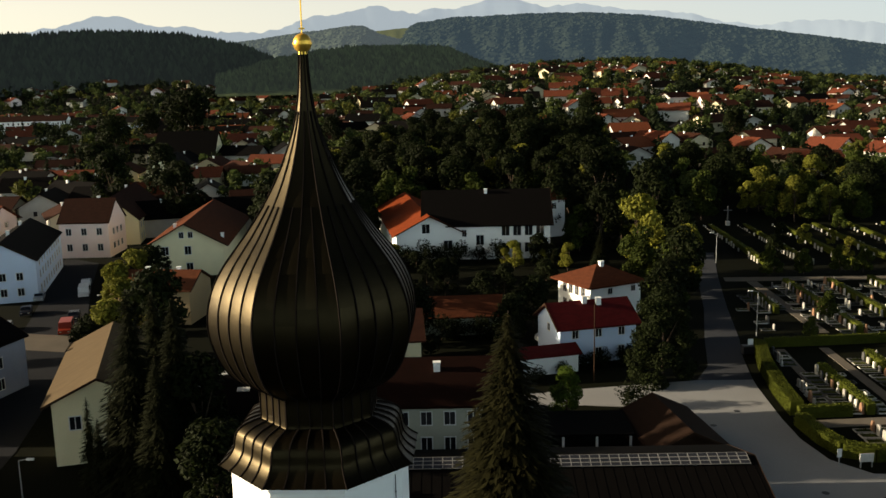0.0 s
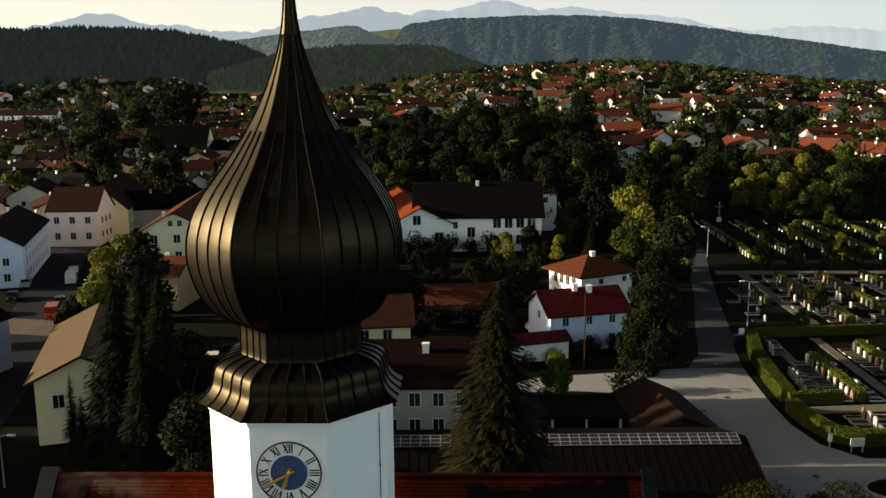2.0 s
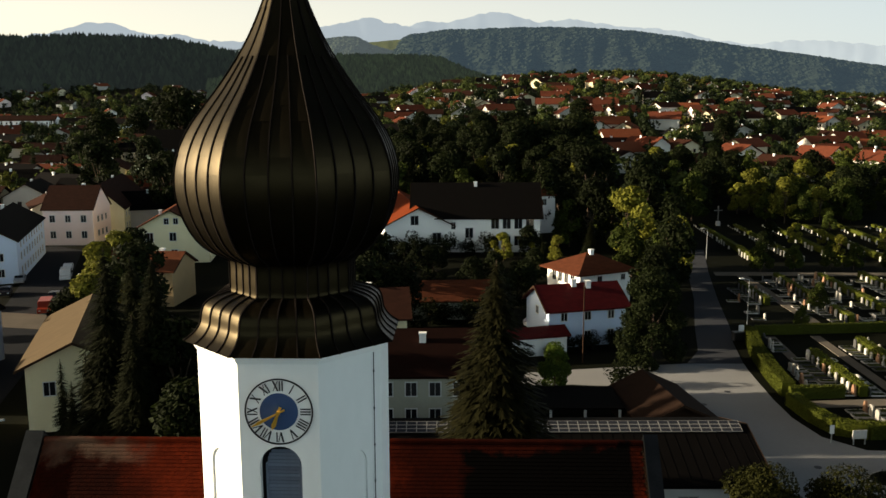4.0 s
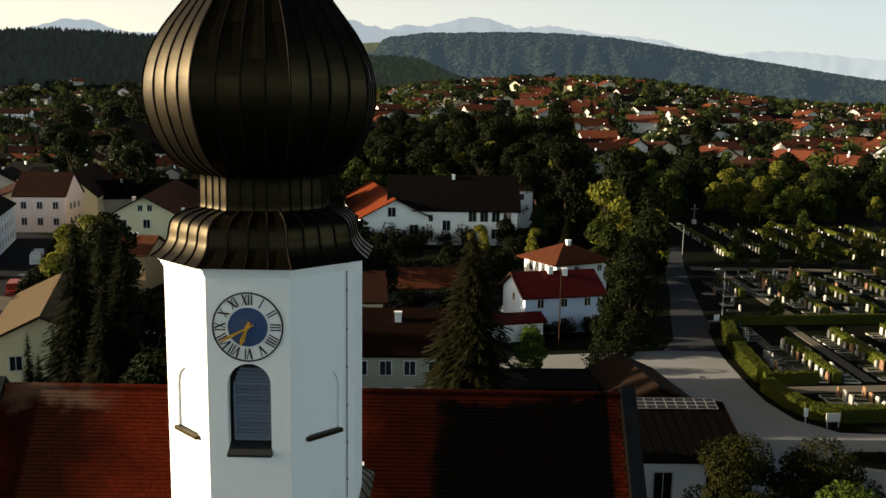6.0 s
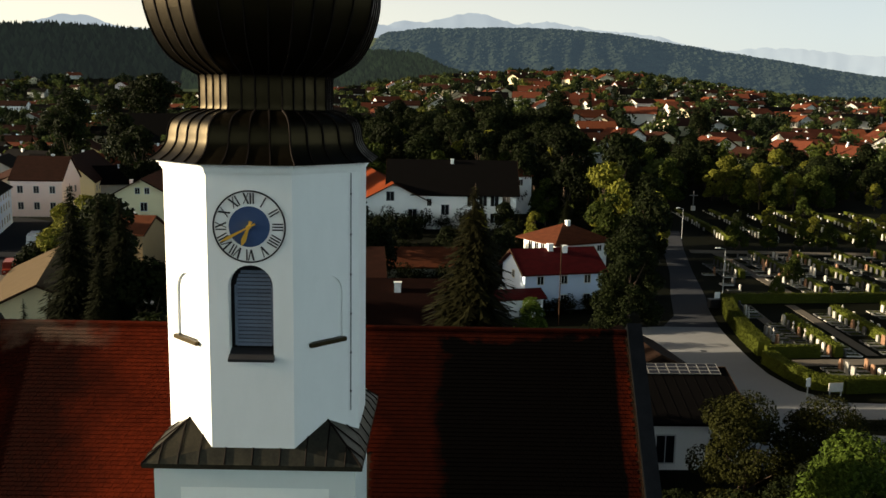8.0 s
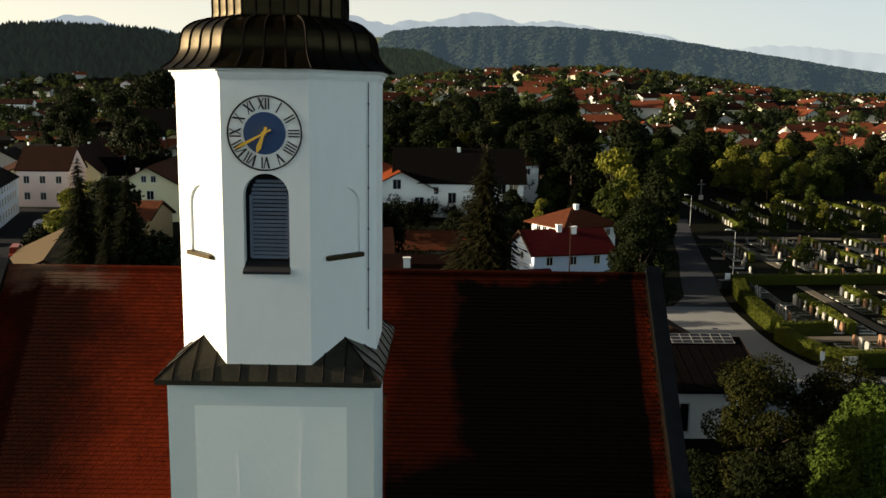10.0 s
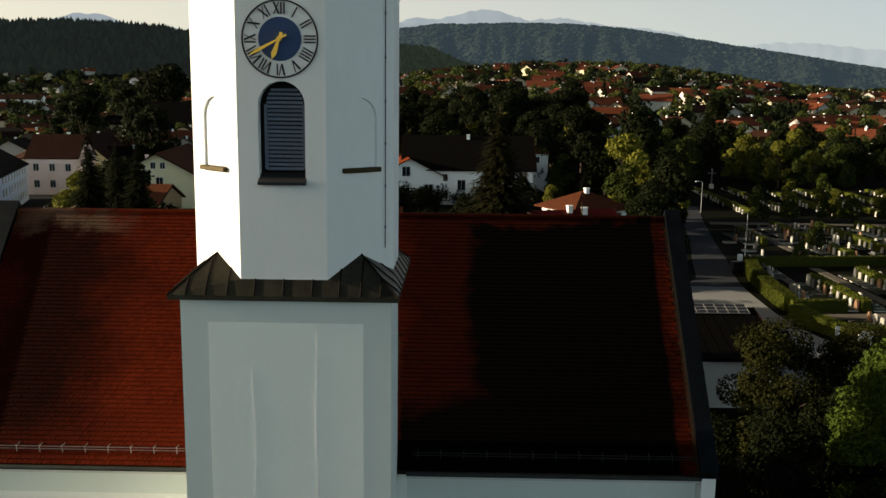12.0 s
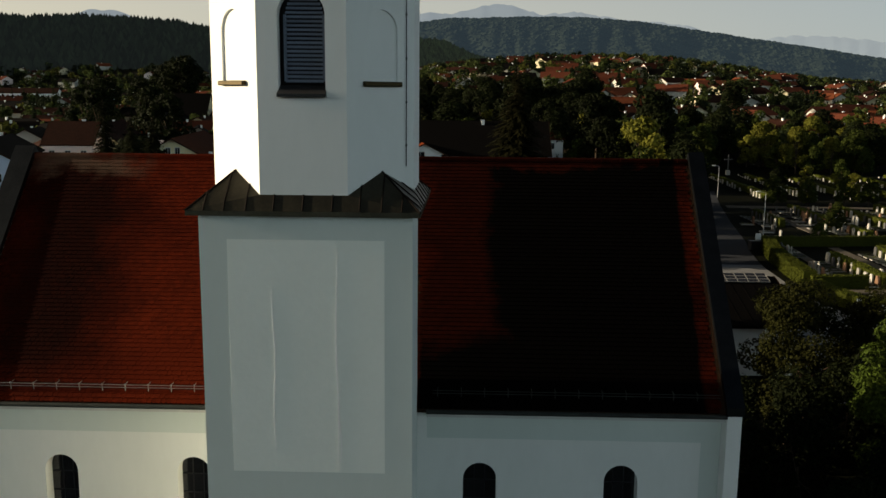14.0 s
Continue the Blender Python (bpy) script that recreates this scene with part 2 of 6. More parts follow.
WALLS = {
    "white": material("white_render", (0.84, 0.835, 0.81), (0.76, 0.755, 0.73), 0.4, 0.9, fine=5, objrand=0.08),
    "cream": material("cream_render", (0.78, 0.70, 0.45), (0.70, 0.62, 0.39), 0.4, 0.9, fine=5, objrand=0.06),
    "pink": material("pink_render", (0.76, 0.62, 0.58), (0.69, 0.56, 0.52), 0.4, 0.9, fine=5, objrand=0.06),
    # blue render; on white houses it paints in the cool shade
    "blue": material("blue_and_shade_render", (0.54, 0.63, 0.78), (0.48, 0.56, 0.69), 0.4, 0.9, fine=5),
    # village renders dulled in colour for walls that stand in shade
    "dull_white": material("shade_dulled_white_render", (0.50, 0.475, 0.42), (0.40, 0.38, 0.34), 0.4, 0.9, fine=5, objrand=0.2),
    "dull_cream": material("shade_dulled_cream_render", (0.56, 0.49, 0.33), (0.48, 0.42, 0.28), 0.4, 0.9, fine=5, objrand=0.15),
    # blue render with the street's shade darkened into its colour
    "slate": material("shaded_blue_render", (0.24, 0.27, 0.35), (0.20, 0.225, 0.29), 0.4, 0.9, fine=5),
    "ochre": material("ochre_render", (0.42, 0.30, 0.16), (0.35, 0.25, 0.14), 0.4, 0.9, fine=5),
}


# ---- building blocks ----
def thing(name, label="", category="", m=None, group="", kind=""):
    ob = new(name)
    ob.empty_display_size = 0.1
    if m is not None:
        ob.matrix_world = m
    return tagged(ob, label, category, group, kind)


def mesh_of(name, bm, mat, smooth=False):
    me = bpy.data.meshes.new(name)
    bm.normal_update()
    bm.to_mesh(me)
    bm.free()
    for one in mat if isinstance(mat, (list, tuple)) else (mat,):
        me.materials.append(one)
    if smooth:
        me.polygons.foreach_set("use_smooth", [True] * len(me.polygons))
    return me


def part(name, bm, mat, parent=None, label="", m=None, smooth=False):
    """One mesh object under a thing or a part. bm: a bmesh, or a mesh to share."""
    me = bm if isinstance(bm, bpy.types.Mesh) else mesh_of(name, bm, mat, smooth)
    ob = new(name, me)
    if parent is not None:
        ob.parent = parent
    if m is not None:
        ob.matrix_basis = m
    return tagged(ob, label)


def raw(name, verts, faces, mat, parent=None, label="", smooth=False, kind=""):
    me = bpy.data.meshes.new(name)
    me.from_pydata([tuple(v) for v in verts], [], faces)
    me.materials.append(mat)
    if smooth:
        me.polygons.foreach_set("use_smooth", [True] * len(me.polygons))
    ob = new(name, me)
    if parent is not None:
        ob.parent = parent
    return tagged(ob, label, kind=kind)


def add_box(bm, x0, y0, z0, x1, y1, z1, bevel=0.0, m=None):
    r = bmesh.ops.create_cube(bm, size=1.0)
    vs = r["verts"]
    bmesh.ops.scale(bm, vec=(x1 - x0, y1 - y0, z1 - z0), verts=vs)
    bmesh.ops.translate(bm, vec=((x0 + x1) / 2, (y0 + y1) / 2, (z0 + z1) / 2), verts=vs)
    if bevel:
        es = {e for v in vs for e in v.link_edges}
        vs = list({v for f in bmesh.ops.bevel(bm, geom=list(es), offset=bevel, segments=1, affect="EDGES")["faces"] for v in f.verts} | {v for v in vs if v.is_valid})
    if m is not None:
        bmesh.ops.transform(bm, matrix=m, verts=vs)
    return vs


def box(x0, y0, z0, x1, y1, z1, bevel=0.0):
    bm = bmesh.new()
    add_box(bm, x0, y0, z0, x1, y1, z1, bevel)
    return bm


def prism(bm, outline, a, b, axis="y"):
    """Extrude an outline (pairs) from a to b along an axis."""
    def at(p, q):
        return {"y": (p[0], q, p[1]), "x": (q, p[0], p[1]), "z": (p[0], p[1], q)}[axis]
    lo, hi = [bm.verts.new(at(p, a)) for p in outline], [bm.verts.new(at(p, b)) for p in outline]
    n = len(outline)
    fs = [bm.faces.new(lo), bm.faces.new(hi[::-1])]
    for i in range(n):
        fs.append(bm.faces.new((lo[i], hi[i], hi[(i + 1) % n], lo[(i + 1) % n])))
    bmesh.ops.recalc_face_normals(bm, faces=fs)
    return fs


def arch(w, z0, z1, cx=0.0, seg=14):
    """Outline of a round-headed opening of half width w from z0 to the crown z1."""
    pts = [(cx - w, z0), (cx + w, z0)]
    zc = z1 - w
    return pts + [(cx + w * math.cos(math.pi * i / seg), zc + w * math.sin(math.pi * i / seg)) for i in range(seg + 1)]


def cut(ob, outlines, axis, a, b):
    """Cut prisms through a mesh object (in its own coordinates)."""
    bm = bmesh.new()
    for o in outlines:
        prism(bm, o, a, b, axis)
    me = bpy.data.meshes.new("cutter")
    bm.to_mesh(me)
    bm.free()
    c = new("cutter", me)
    c.matrix_world = ob.matrix_world
    bo = ob.modifiers.new("cut", "BOOLEAN")
    bo.object, bo.operation, bo.solver = c, "DIFFERENCE", "EXACT"
    c.parent, c.matrix_basis = ob.parent, ob.matrix_basis
    bpy.context.view_layer.update()
    done = bpy.data.meshes.new_from_object(ob.evaluated_get(bpy.context.evaluated_depsgraph_get()))
    ob.modifiers.clear()
    ob.data = done
    bpy.data.objects.remove(c)


def tube(bm, p, q, r, sides=8, r2=None):
    p, q = Vector(p), Vector(q)
    d = q - p
    m = Matrix.Translation((p + q) / 2) @ d.to_track_quat("Z", "Y").to_matrix().to_4x4()
    bmesh.ops.create_cone(bm, cap_ends=True, segments=sides, radius1=r, radius2=r if r2 is None else r2, depth=d.length, matrix=m)


# ---- ground ----
def smooth01(a, b, v):
    t = min(1.0, max(0.0, (v - a) / (b - a)))
    return t * t * (3 - 2 * t)


def lie(x, y):
    """Height of the land: flat round the church, rising to the far side of the town, less so on the west."""
    up = float(np.interp(y, (210, 280, 360, 450, 530, 690, 760, 965, 1150, 1500), (0, 3, 8, 15, 24, 38, 45, 57, 60, 62)))
    turn = x / max(y, 60.0)
    west = 1 - smooth01(-0.36, -0.16, turn)
    return up * (0.27 + 0.73 * smooth01(-0.33, 0.12, turn)) * (1 - 0.45 * smooth01(0.15, 0.45, turn)) + 44 * smooth01(860, 1300, y) * west


def ground_sheet():
    xs = [-4800, -3000, -2000, -1300, -900] + [-735 + 35 * i for i in range(43)] + [900, 1300, 2000, 3000, 4800]
    ys = [-900, -300, -60] + [20 * i for i in range(11)] + [210 + 30 * i for i in range(1, 37)] + [1400, 1700, 2400, 3400, 4800]
    verts = [(x, y, lie(x, y)) for y in ys for x in xs]
    n = len(xs)
    faces = [(j * n + i, j * n + i + 1, (j + 1) * n + i + 1, (j + 1) * n + i) for j in range(len(ys) - 1) for i in range(n - 1)]
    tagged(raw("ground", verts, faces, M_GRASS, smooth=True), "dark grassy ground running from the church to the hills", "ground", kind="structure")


ground_sheet()


def sheet(name, pts, z, mat, label, category):
    """A flat paved slab with a kerb edge."""
    bm = bmesh.new()
    prism(bm, pts, -0.05, z, "z")
    return tagged(part(name, bm, mat), label, category, kind="structure")


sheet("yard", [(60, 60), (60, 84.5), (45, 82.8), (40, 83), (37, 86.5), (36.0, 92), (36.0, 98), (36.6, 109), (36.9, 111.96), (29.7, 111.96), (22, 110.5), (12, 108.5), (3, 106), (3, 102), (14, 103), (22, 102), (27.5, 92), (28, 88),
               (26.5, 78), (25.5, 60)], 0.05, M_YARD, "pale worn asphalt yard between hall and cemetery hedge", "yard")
# the lane's bluish shade is put into its asphalt colour
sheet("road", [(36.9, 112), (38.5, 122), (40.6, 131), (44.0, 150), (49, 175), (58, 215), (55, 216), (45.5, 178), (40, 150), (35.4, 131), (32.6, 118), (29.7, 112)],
      0.05, M_LANE, "asphalt lane beside the cemetery hedge with shade painted in", "road")
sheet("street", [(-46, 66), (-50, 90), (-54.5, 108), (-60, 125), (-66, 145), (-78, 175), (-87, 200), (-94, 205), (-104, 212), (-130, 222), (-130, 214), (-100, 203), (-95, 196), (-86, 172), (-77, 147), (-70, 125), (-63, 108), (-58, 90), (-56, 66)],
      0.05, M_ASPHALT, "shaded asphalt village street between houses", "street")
sheet("pavement", [(-62, 128), (-64.5, 137), (-77, 139.5), (-74.5, 130.5)], 0.10, M_PAVING, "pale paved crossing on the village street", "pavement")


# ---- church ----
TX, TY, AP = -4.27, 28.13, 2.91
OCT = [radians(22.5 + 45 * k) for k in range(8)]


def ring(ap, z, cx=TX, cy=TY):
    r = ap / math.cos(radians(22.5))
    return [(cx + r * math.cos(a), cy + r * math.sin(a), z) for a in OCT]


def loft(rings, cap_top=True, cap_bottom=True):
    bm = bmesh.new()
    rows = [[bm.verts.new(p) for p in r] for r in rings]
    for lo, hi in zip(rows, rows[1:]):
        for i in range(8):
            j = (i + 1) % 8
            bm.faces.new((lo[i], lo[j], hi[j], hi[i]))
    if cap_bottom:
        bm.faces.new(rows[0][::-1])
    if cap_top:
        bm.faces.new(rows[-1])
    bmesh.ops.recalc_face_normals(bm, faces=bm.faces[:])
    return bm


church = thing("church", "white parish church with red tiled nave and copper onion tower", "church", pose(0, 0, 0))

# nave
RY, RZ, EY, EZ, NX0, NX1 = 39.4, 17.8, 31.85, 9.35, -18.6, 9.55
BY = 2 * RY - EY
WALL_Y = 32.45
bm = bmesh.new()
prism(bm, [(WALL_Y, 0), (BY - 0.6, 0), (BY - 0.6, 9.4), (RY, 17.3), (WALL_Y, 9.4)], NX0 + 0.3, NX1 + 0.12, "x")
nave = part("nave_wall", bm, M_PLASTER, church, "white plastered nave wall with grey painted bands")
WIN = [-20.0 + 5.03 * k for k in (1, 2)] + [0.77, 5.99]
cut(nave, [arch(0.62, 2.6, 7.1, cx) for cx in WIN], "y", WALL_Y - 0.5, WALL_Y + 0.8)
for cx in WIN:
    bm = bmesh.new()
    prism(bm, arch(0.66, 2.55, 7.15, cx), WALL_Y + 0.55, WALL_Y + 0.62)
    w = part("window", bm, M_GLASS, church, "round-headed dark church window")
    bm = bmesh.new()
    for k in (-0.2, 0.2):
        add_box(bm, cx + k - 0.015, WALL_Y + 0.51, 2.6, cx + k + 0.015, WALL_Y + 0.55, 6.9)
    for k in range(5):
        add_box(bm, cx - 0.6, WALL_Y + 0.505, 3.2 + 0.75 * k, cx + 0.6, WALL_Y + 0.545, 3.23 + 0.75 * k)
    part("glazing_bar", bm, M_BLACK, w)
for x0, x1, z0, z1 in ((-1.2, NX1 + 0.1, 8.05, 8.85), (8.85, NX1 + 0.1, 1, 8.05), (NX0 + 0.4, -7.2, 8.05, 8.85)):
    part("painted_band", box(x0, WALL_Y - 0.006, z0, x1, WALL_Y + 0.02, z1), M_PLASTER_GREY, church)
SL = math.hypot(RY - EY, RZ - EZ)
uy, uz = (RY - EY) / SL, (RZ - EZ) / SL
for side in (1, -1):
    bm = bmesh.new()
    y0 = EY if side == 1 else BY
    prism(bm, [(y0, EZ - 0.12), (y0, EZ - 0.02), (RY, RZ - 0.02), (RY, RZ - 0.30)], NX0, NX1, "x")
    part("roof_deck", bm, M_WOOD, church)

M_NAVE = bpy.data.materials.new("stained_shadowed_tiles")
M_NAVE.use_nodes = True
n, l = M_NAVE.node_tree.nodes, M_NAVE.node_tree.links
b = n["Principled BSDF"]
co = n.new("ShaderNodeNewGeometry")
sep = n.new("ShaderNodeSeparateXYZ")
l.new(co.outputs["Position"], sep.inputs[0])
nz = n.new("ShaderNodeTexNoise")
nz.inputs["Scale"].default_value, nz.inputs["Detail"].default_value, nz.inputs["Roughness"].default_value = 0.45, 6, 0.6
l.new(co.outputs["Position"], nz.inputs[0])


def maths(op, a, b2, tree=None):
    nd = (tree or M_NAVE).node_tree.nodes.new("ShaderNodeMath")
    nd.operation, nd.use_clamp = op, False
    for i, v in enumerate((a, b2)):
        if isinstance(v, (int, float)):
            nd.inputs[i].default_value = v
        else:
            (tree or M_NAVE).node_tree.links.new(v, nd.inputs[i])
    return nd.outputs[0]


def bandmask(value, a, c, soft):
    """1 between a and c, fading over soft."""
    up, dn = n.new("ShaderNodeMapRange"), n.new("ShaderNodeMapRange")
    up.inputs[1].default_value, up.inputs[2].default_value = a - soft, a + soft
    dn.inputs[1].default_value, dn.inputs[2].default_value = c - soft, c + soft
    dn.inputs[3].default_value, dn.inputs[4].default_value = 1, 0
    l.new(value, up.inputs[0]), l.new(value, dn.inputs[0])
    return maths("MULTIPLY", up.outputs[0], dn.outputs[0])


# painted darkness right of the tower; the low band is the tower's shadow
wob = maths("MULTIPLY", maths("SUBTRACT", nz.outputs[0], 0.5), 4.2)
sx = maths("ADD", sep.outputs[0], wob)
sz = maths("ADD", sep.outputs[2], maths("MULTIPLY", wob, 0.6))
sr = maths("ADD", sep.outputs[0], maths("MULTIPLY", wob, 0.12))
dark_right = maths("MULTIPLY", maths("MULTIPLY", bandmask(sx, 0.2, 99, 1.4), bandmask(sr, -9.0, 8.98, 0.2)), bandmask(sz, 5.0, 18.1, 0.45))
# tower shadow along the lower courses, put into the tile colour
shadow_low = maths("MULTIPLY", bandmask(sr, -1.6, 8.98, 0.2), bandmask(sz, 0.0, 12.6, 1.5))
dark_right = maths("MAXIMUM", dark_right, shadow_low)
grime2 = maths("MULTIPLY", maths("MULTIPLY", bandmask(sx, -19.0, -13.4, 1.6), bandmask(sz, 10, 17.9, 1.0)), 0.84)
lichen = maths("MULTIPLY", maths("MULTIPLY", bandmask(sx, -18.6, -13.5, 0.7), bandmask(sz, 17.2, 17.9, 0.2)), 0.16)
# even painted darkening over all tiles right of the tower
dim_right = maths("MULTIPLY", bandmask(sx, -2.2, 9.6, 0.8), 0.76)
gm = maths("MINIMUM", maths("ADD", maths("MAXIMUM", dark_right, dim_right), grime2), 1.0)
rnd = n.new("ShaderNodeMapRange")
rnd.inputs[3].default_value, rnd.inputs[4].default_value = 0.78, 1.12
l.new(co.outputs["Random Per Island"], rnd.inputs[0])
c1 = n.new("ShaderNodeMix")
c1.data_type = "RGBA"
c1.inputs[6].default_value, c1.inputs[7].default_value = (0.036, 0.0042, 0.0014, 1), (0.098, 0.0120, 0.0033, 1)
l.new(nz.outputs[0], c1.inputs[0])
hv = n.new("ShaderNodeHueSaturation")
l.new(rnd.outputs[0], hv.inputs["Value"]), l.new(c1.outputs[2], hv.inputs["Color"])
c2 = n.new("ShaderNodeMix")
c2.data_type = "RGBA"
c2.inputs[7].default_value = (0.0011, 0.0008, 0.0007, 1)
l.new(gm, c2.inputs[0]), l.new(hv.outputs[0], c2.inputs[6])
c3 = n.new("ShaderNodeMix")
c3.data_type = "RGBA"
c3.inputs[7].default_value = (0.26, 0.22, 0.16, 1)
l.new(lichen, c3.inputs[0]), l.new(c2.outputs[2], c3.inputs[6])
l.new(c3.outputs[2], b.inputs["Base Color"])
b.inputs["Roughness"].default_value, b.inputs["Specular IOR Level"].default_value = 0.9, 0.02
M_NAVE_PIECE = M_NAVE

TW, TG = 0.18, 0.185


def tile_shape():
    """A plain tile with a rounded lower end: local x across, y up the slope, z out."""
    w, h, t = TW * 0.485, 0.30, 0.014
    pts = [(-w, h), (-w, 0.04), (-w * 0.55, 0.0), (w * 0.55, 0.0), (w, 0.04), (w, h)]
    top = [(x, y, t + 0.045 * (1 - y / h)) for x, y in pts]
    bot = [(x, y, 0.0) for x, y in pts]
    f = [(5, 4, 3, 2, 1, 0)] + [(i, i + 1, 7 + i, 6 + i) for i in range(5)]
    return np.array(top + bot), f


TILE_V, TILE_F = tile_shape()


def tile_m(i, k, side=1):
    ox = 0.5 * TW * (k % 2)
    x = NX0 + 0.1 + TW * i + ox
    s = 0.02 + TG * k
    y, z = (EY + uy * s) if side == 1 else (BY - uy * s), EZ + uz * s
    rot = Matrix(((1, 0, 0), (0, uy, -uz), (0, uz, uy))) if side == 1 else Matrix(((-1, 0, 0), (0, -uy, uz), (0, uz, uy)))
    jig = ((i * 7919 + k * 104729) % 97) / 97.0 - 0.5
    return Matrix.Translation((x, y - 0.0, z + 0.01)) @ rot.to_4x4() @ pose(0, 0, 0.006 * jig, 1.5 * jig, 0, 2.2 * jig)


COLS, ROWS_T = int((NX1 - NX0 - 0.25) / TW), int(SL / TG)
near_tiles = {(i, k) for k in range(3, 13) for i in range(int((-12.9 - NX0) / TW), int((-7.5 - NX0) / TW))}


def tiles(side):
    V, F = [], []
    for k in range(ROWS_T):
        for i in range(COLS):
            if side == 1 and ((i, k) in near_tiles or (k < 30 and -6.9 < NX0 + TW * i < -1.85)):
                continue
            m = np.array(tile_m(i, k, side))
            base = len(V) * 12
            V.append(TILE_V @ m[:3, :3].T + m[:3, 3])
            F.extend(tuple(base + q for q in f) for f in TILE_F)
    return np.concatenate(V), F


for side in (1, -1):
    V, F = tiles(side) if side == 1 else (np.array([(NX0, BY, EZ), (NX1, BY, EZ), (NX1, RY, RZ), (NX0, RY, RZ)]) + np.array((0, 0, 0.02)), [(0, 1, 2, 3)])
    raw("roof_tiles", V, F, M_NAVE, church, "weathered red plain tiles with dark patches and painted tower shadow", kind="stuff")
bm = bmesh.new()
for k in range(int((NX1 - NX0) / 0.4)):
    x = NX0 + 0.05 + 0.4 * k
    bmesh.ops.create_cone(bm, cap_ends=True, segments=10, radius1=0.17, radius2=0.14, depth=0.43,
                          matrix=Matrix.Translation((x + 0.2, RY, RZ + 0.0)) @ pose(0, 0, 0, 0, 88, 0))
part("ridge_tiles", bm, M_NAVE, church, "red clay ridge tiles")
for x0, x1 in ((NX1 + 0.0, NX1 + 0.52), (NX0 - 0.75, NX0)):
    bm = bmesh.new()
    o = 0.22
    prism(bm, [(EY - 0.1, 0), (BY + 0.1, 0), (BY + 0.1, EZ + o), (RY, RZ + o + 0.1), (EY - 0.1, EZ + o)], x0, x1, "x")
    g = part("gable_parapet", bm, M_PLASTER, church, "white gable wall rising past the tiles")
    bm = bmesh.new()
    prism(bm, [(EY - 0.2, EZ + o - 0.22), (RY, RZ + o - 0.11), (BY + 0.2, EZ + o - 0.22), (BY + 0.2, EZ + o + 0.1), (RY, RZ + o + 0.22), (EY - 0.2, EZ + o + 0.1)], x0 - 0.06, x1 + 0.06, "x")
    part("capping", bm, M_GREYMETAL, g, "grey sheet-metal capping")
# eaves: gutter, snow guard
for x0, x1 in ((NX0, -7.2), (-1.2, NX1)):
    bm = bmesh.new()
    tube(bm, (x0, EY - 0.08, EZ - 0.06), (x1, EY - 0.08, EZ - 0.06), 0.085, 10)
    part("gutter", bm, M_LEAD, church, "dark half-round gutter")
    bm = bmesh.new()
    add_box(bm, x0, EY + 0.05, EZ - 0.3, x1, WALL_Y + 0.05, EZ - 0.12)
    part("eaves_soffit", bm, M_FRAME, church)
    s = 0.45
    gy, gz = EY + uy * s, EZ + uz * s
    bm = bmesh.new()
    for h in (0.10, 0.20):
        tube(bm, (x0 + 0.2, gy - 0.05, gz + h + 0.1), (x1 - 0.2, gy - 0.05, gz + h + 0.1), 0.013, 6)
    # right-hand rail and brackets take a darker metal: shade put into the colour
    sg = part("snow_guard", bm, M_STEEL if x0 < -2 else M_LEAD, church, "steel snow guard rail above the gutter")
    for k in range(int((x1 - x0) / 0.85)):
        bm = bmesh.new()
        x = x0 + 0.4 + 0.85 * k
        tube(bm, (x, gy - 0.05, gz + 0.34), (x, gy, gz - 0.0), 0.018, 6)
        tube(bm, (x, gy - 0.05, gz + 0.30), (x, gy + 0.25, gz + 0.33), 0.014, 6)
        part("bracket", bm, M_STEEL if x0 < -2 else M_LEAD, sg)
bm = bmesh.new()
tube(bm, (NX1 + 0.3, EY - 0.05, EZ - 0.15), (NX1 + 0.3, WALL_Y - 0.12, EZ - 0.6), 0.06, 8)
tube(bm, (NX1 + 0.3, WALL_Y - 0.12, EZ - 0.6), (NX1 + 0.3, WALL_Y - 0.12, 0), 0.06, 8)
part("downpipe", bm, M_LEAD, church, "dark rain downpipe")

# tower shaft
SX0, SX1, SY0, SZ = TX - 2.93, TX + 2.98, 25.22, 17.25
bm = bmesh.new()
prism(bm, [(SX0, SY0), (SX1, SY0), (SX1 - 0.28, WALL_Y + 0.1), (SX0, WALL_Y + 0.1)], 0, SZ, "z")
shaft = part("tower_shaft", bm, M_PLASTER_GREY, church, "grey plaster tower shaft with pale painted field")
cut(shaft, [[(TX - 2.16, 9.8), (TX + 2.2, 9.8), (TX + 2.2, 16.56), (TX - 2.16, 16.56)]], "y", SY0 - 0.2, SY0 + 0.03)
part("painted_field", box(TX - 2.16, SY0 - 0.003, 9.8, TX + 2.2, SY0 + 0.05, 16.56), M_FIELD, church, "pale lime-washed field with drips")
random.seed(3)
for rx_, z0, z1, wd_ in ((-0.92, 10.4, 15.2, 0.022), (0.86, 9.85, 16.3, 0.028), (0.93, 9.85, 12.4, 0.018)):
    bm = bmesh.new()
    steps_ = 12
    left_, right_ = [], []
    for q in range(steps_ + 1):
        ww = 0.004 + wd_ * (0.3 + 0.7 * random.random()) * math.sin(math.pi * (q + 0.3) / (steps_ + 0.6))
        xo, zq = TX + rx_ + 0.03 * math.sin(q * 0.7 + rx_ * 9), z1 + (z0 - z1) * q / steps_
        left_.append((xo - ww, zq)), right_.append((xo + ww, zq))
    for q in range(steps_):
        prism(bm, [left_[q], right_[q], right_[q + 1], left_[q + 1]], SY0 - 0.007, SY0 + 0.03)
    part("lime_run", bm, M_RUN, church)
# skirt roof between square shaft and octagon
bm = bmesh.new()
EV, ez, oz, gz = 3.2, 17.38, 17.80, 18.4
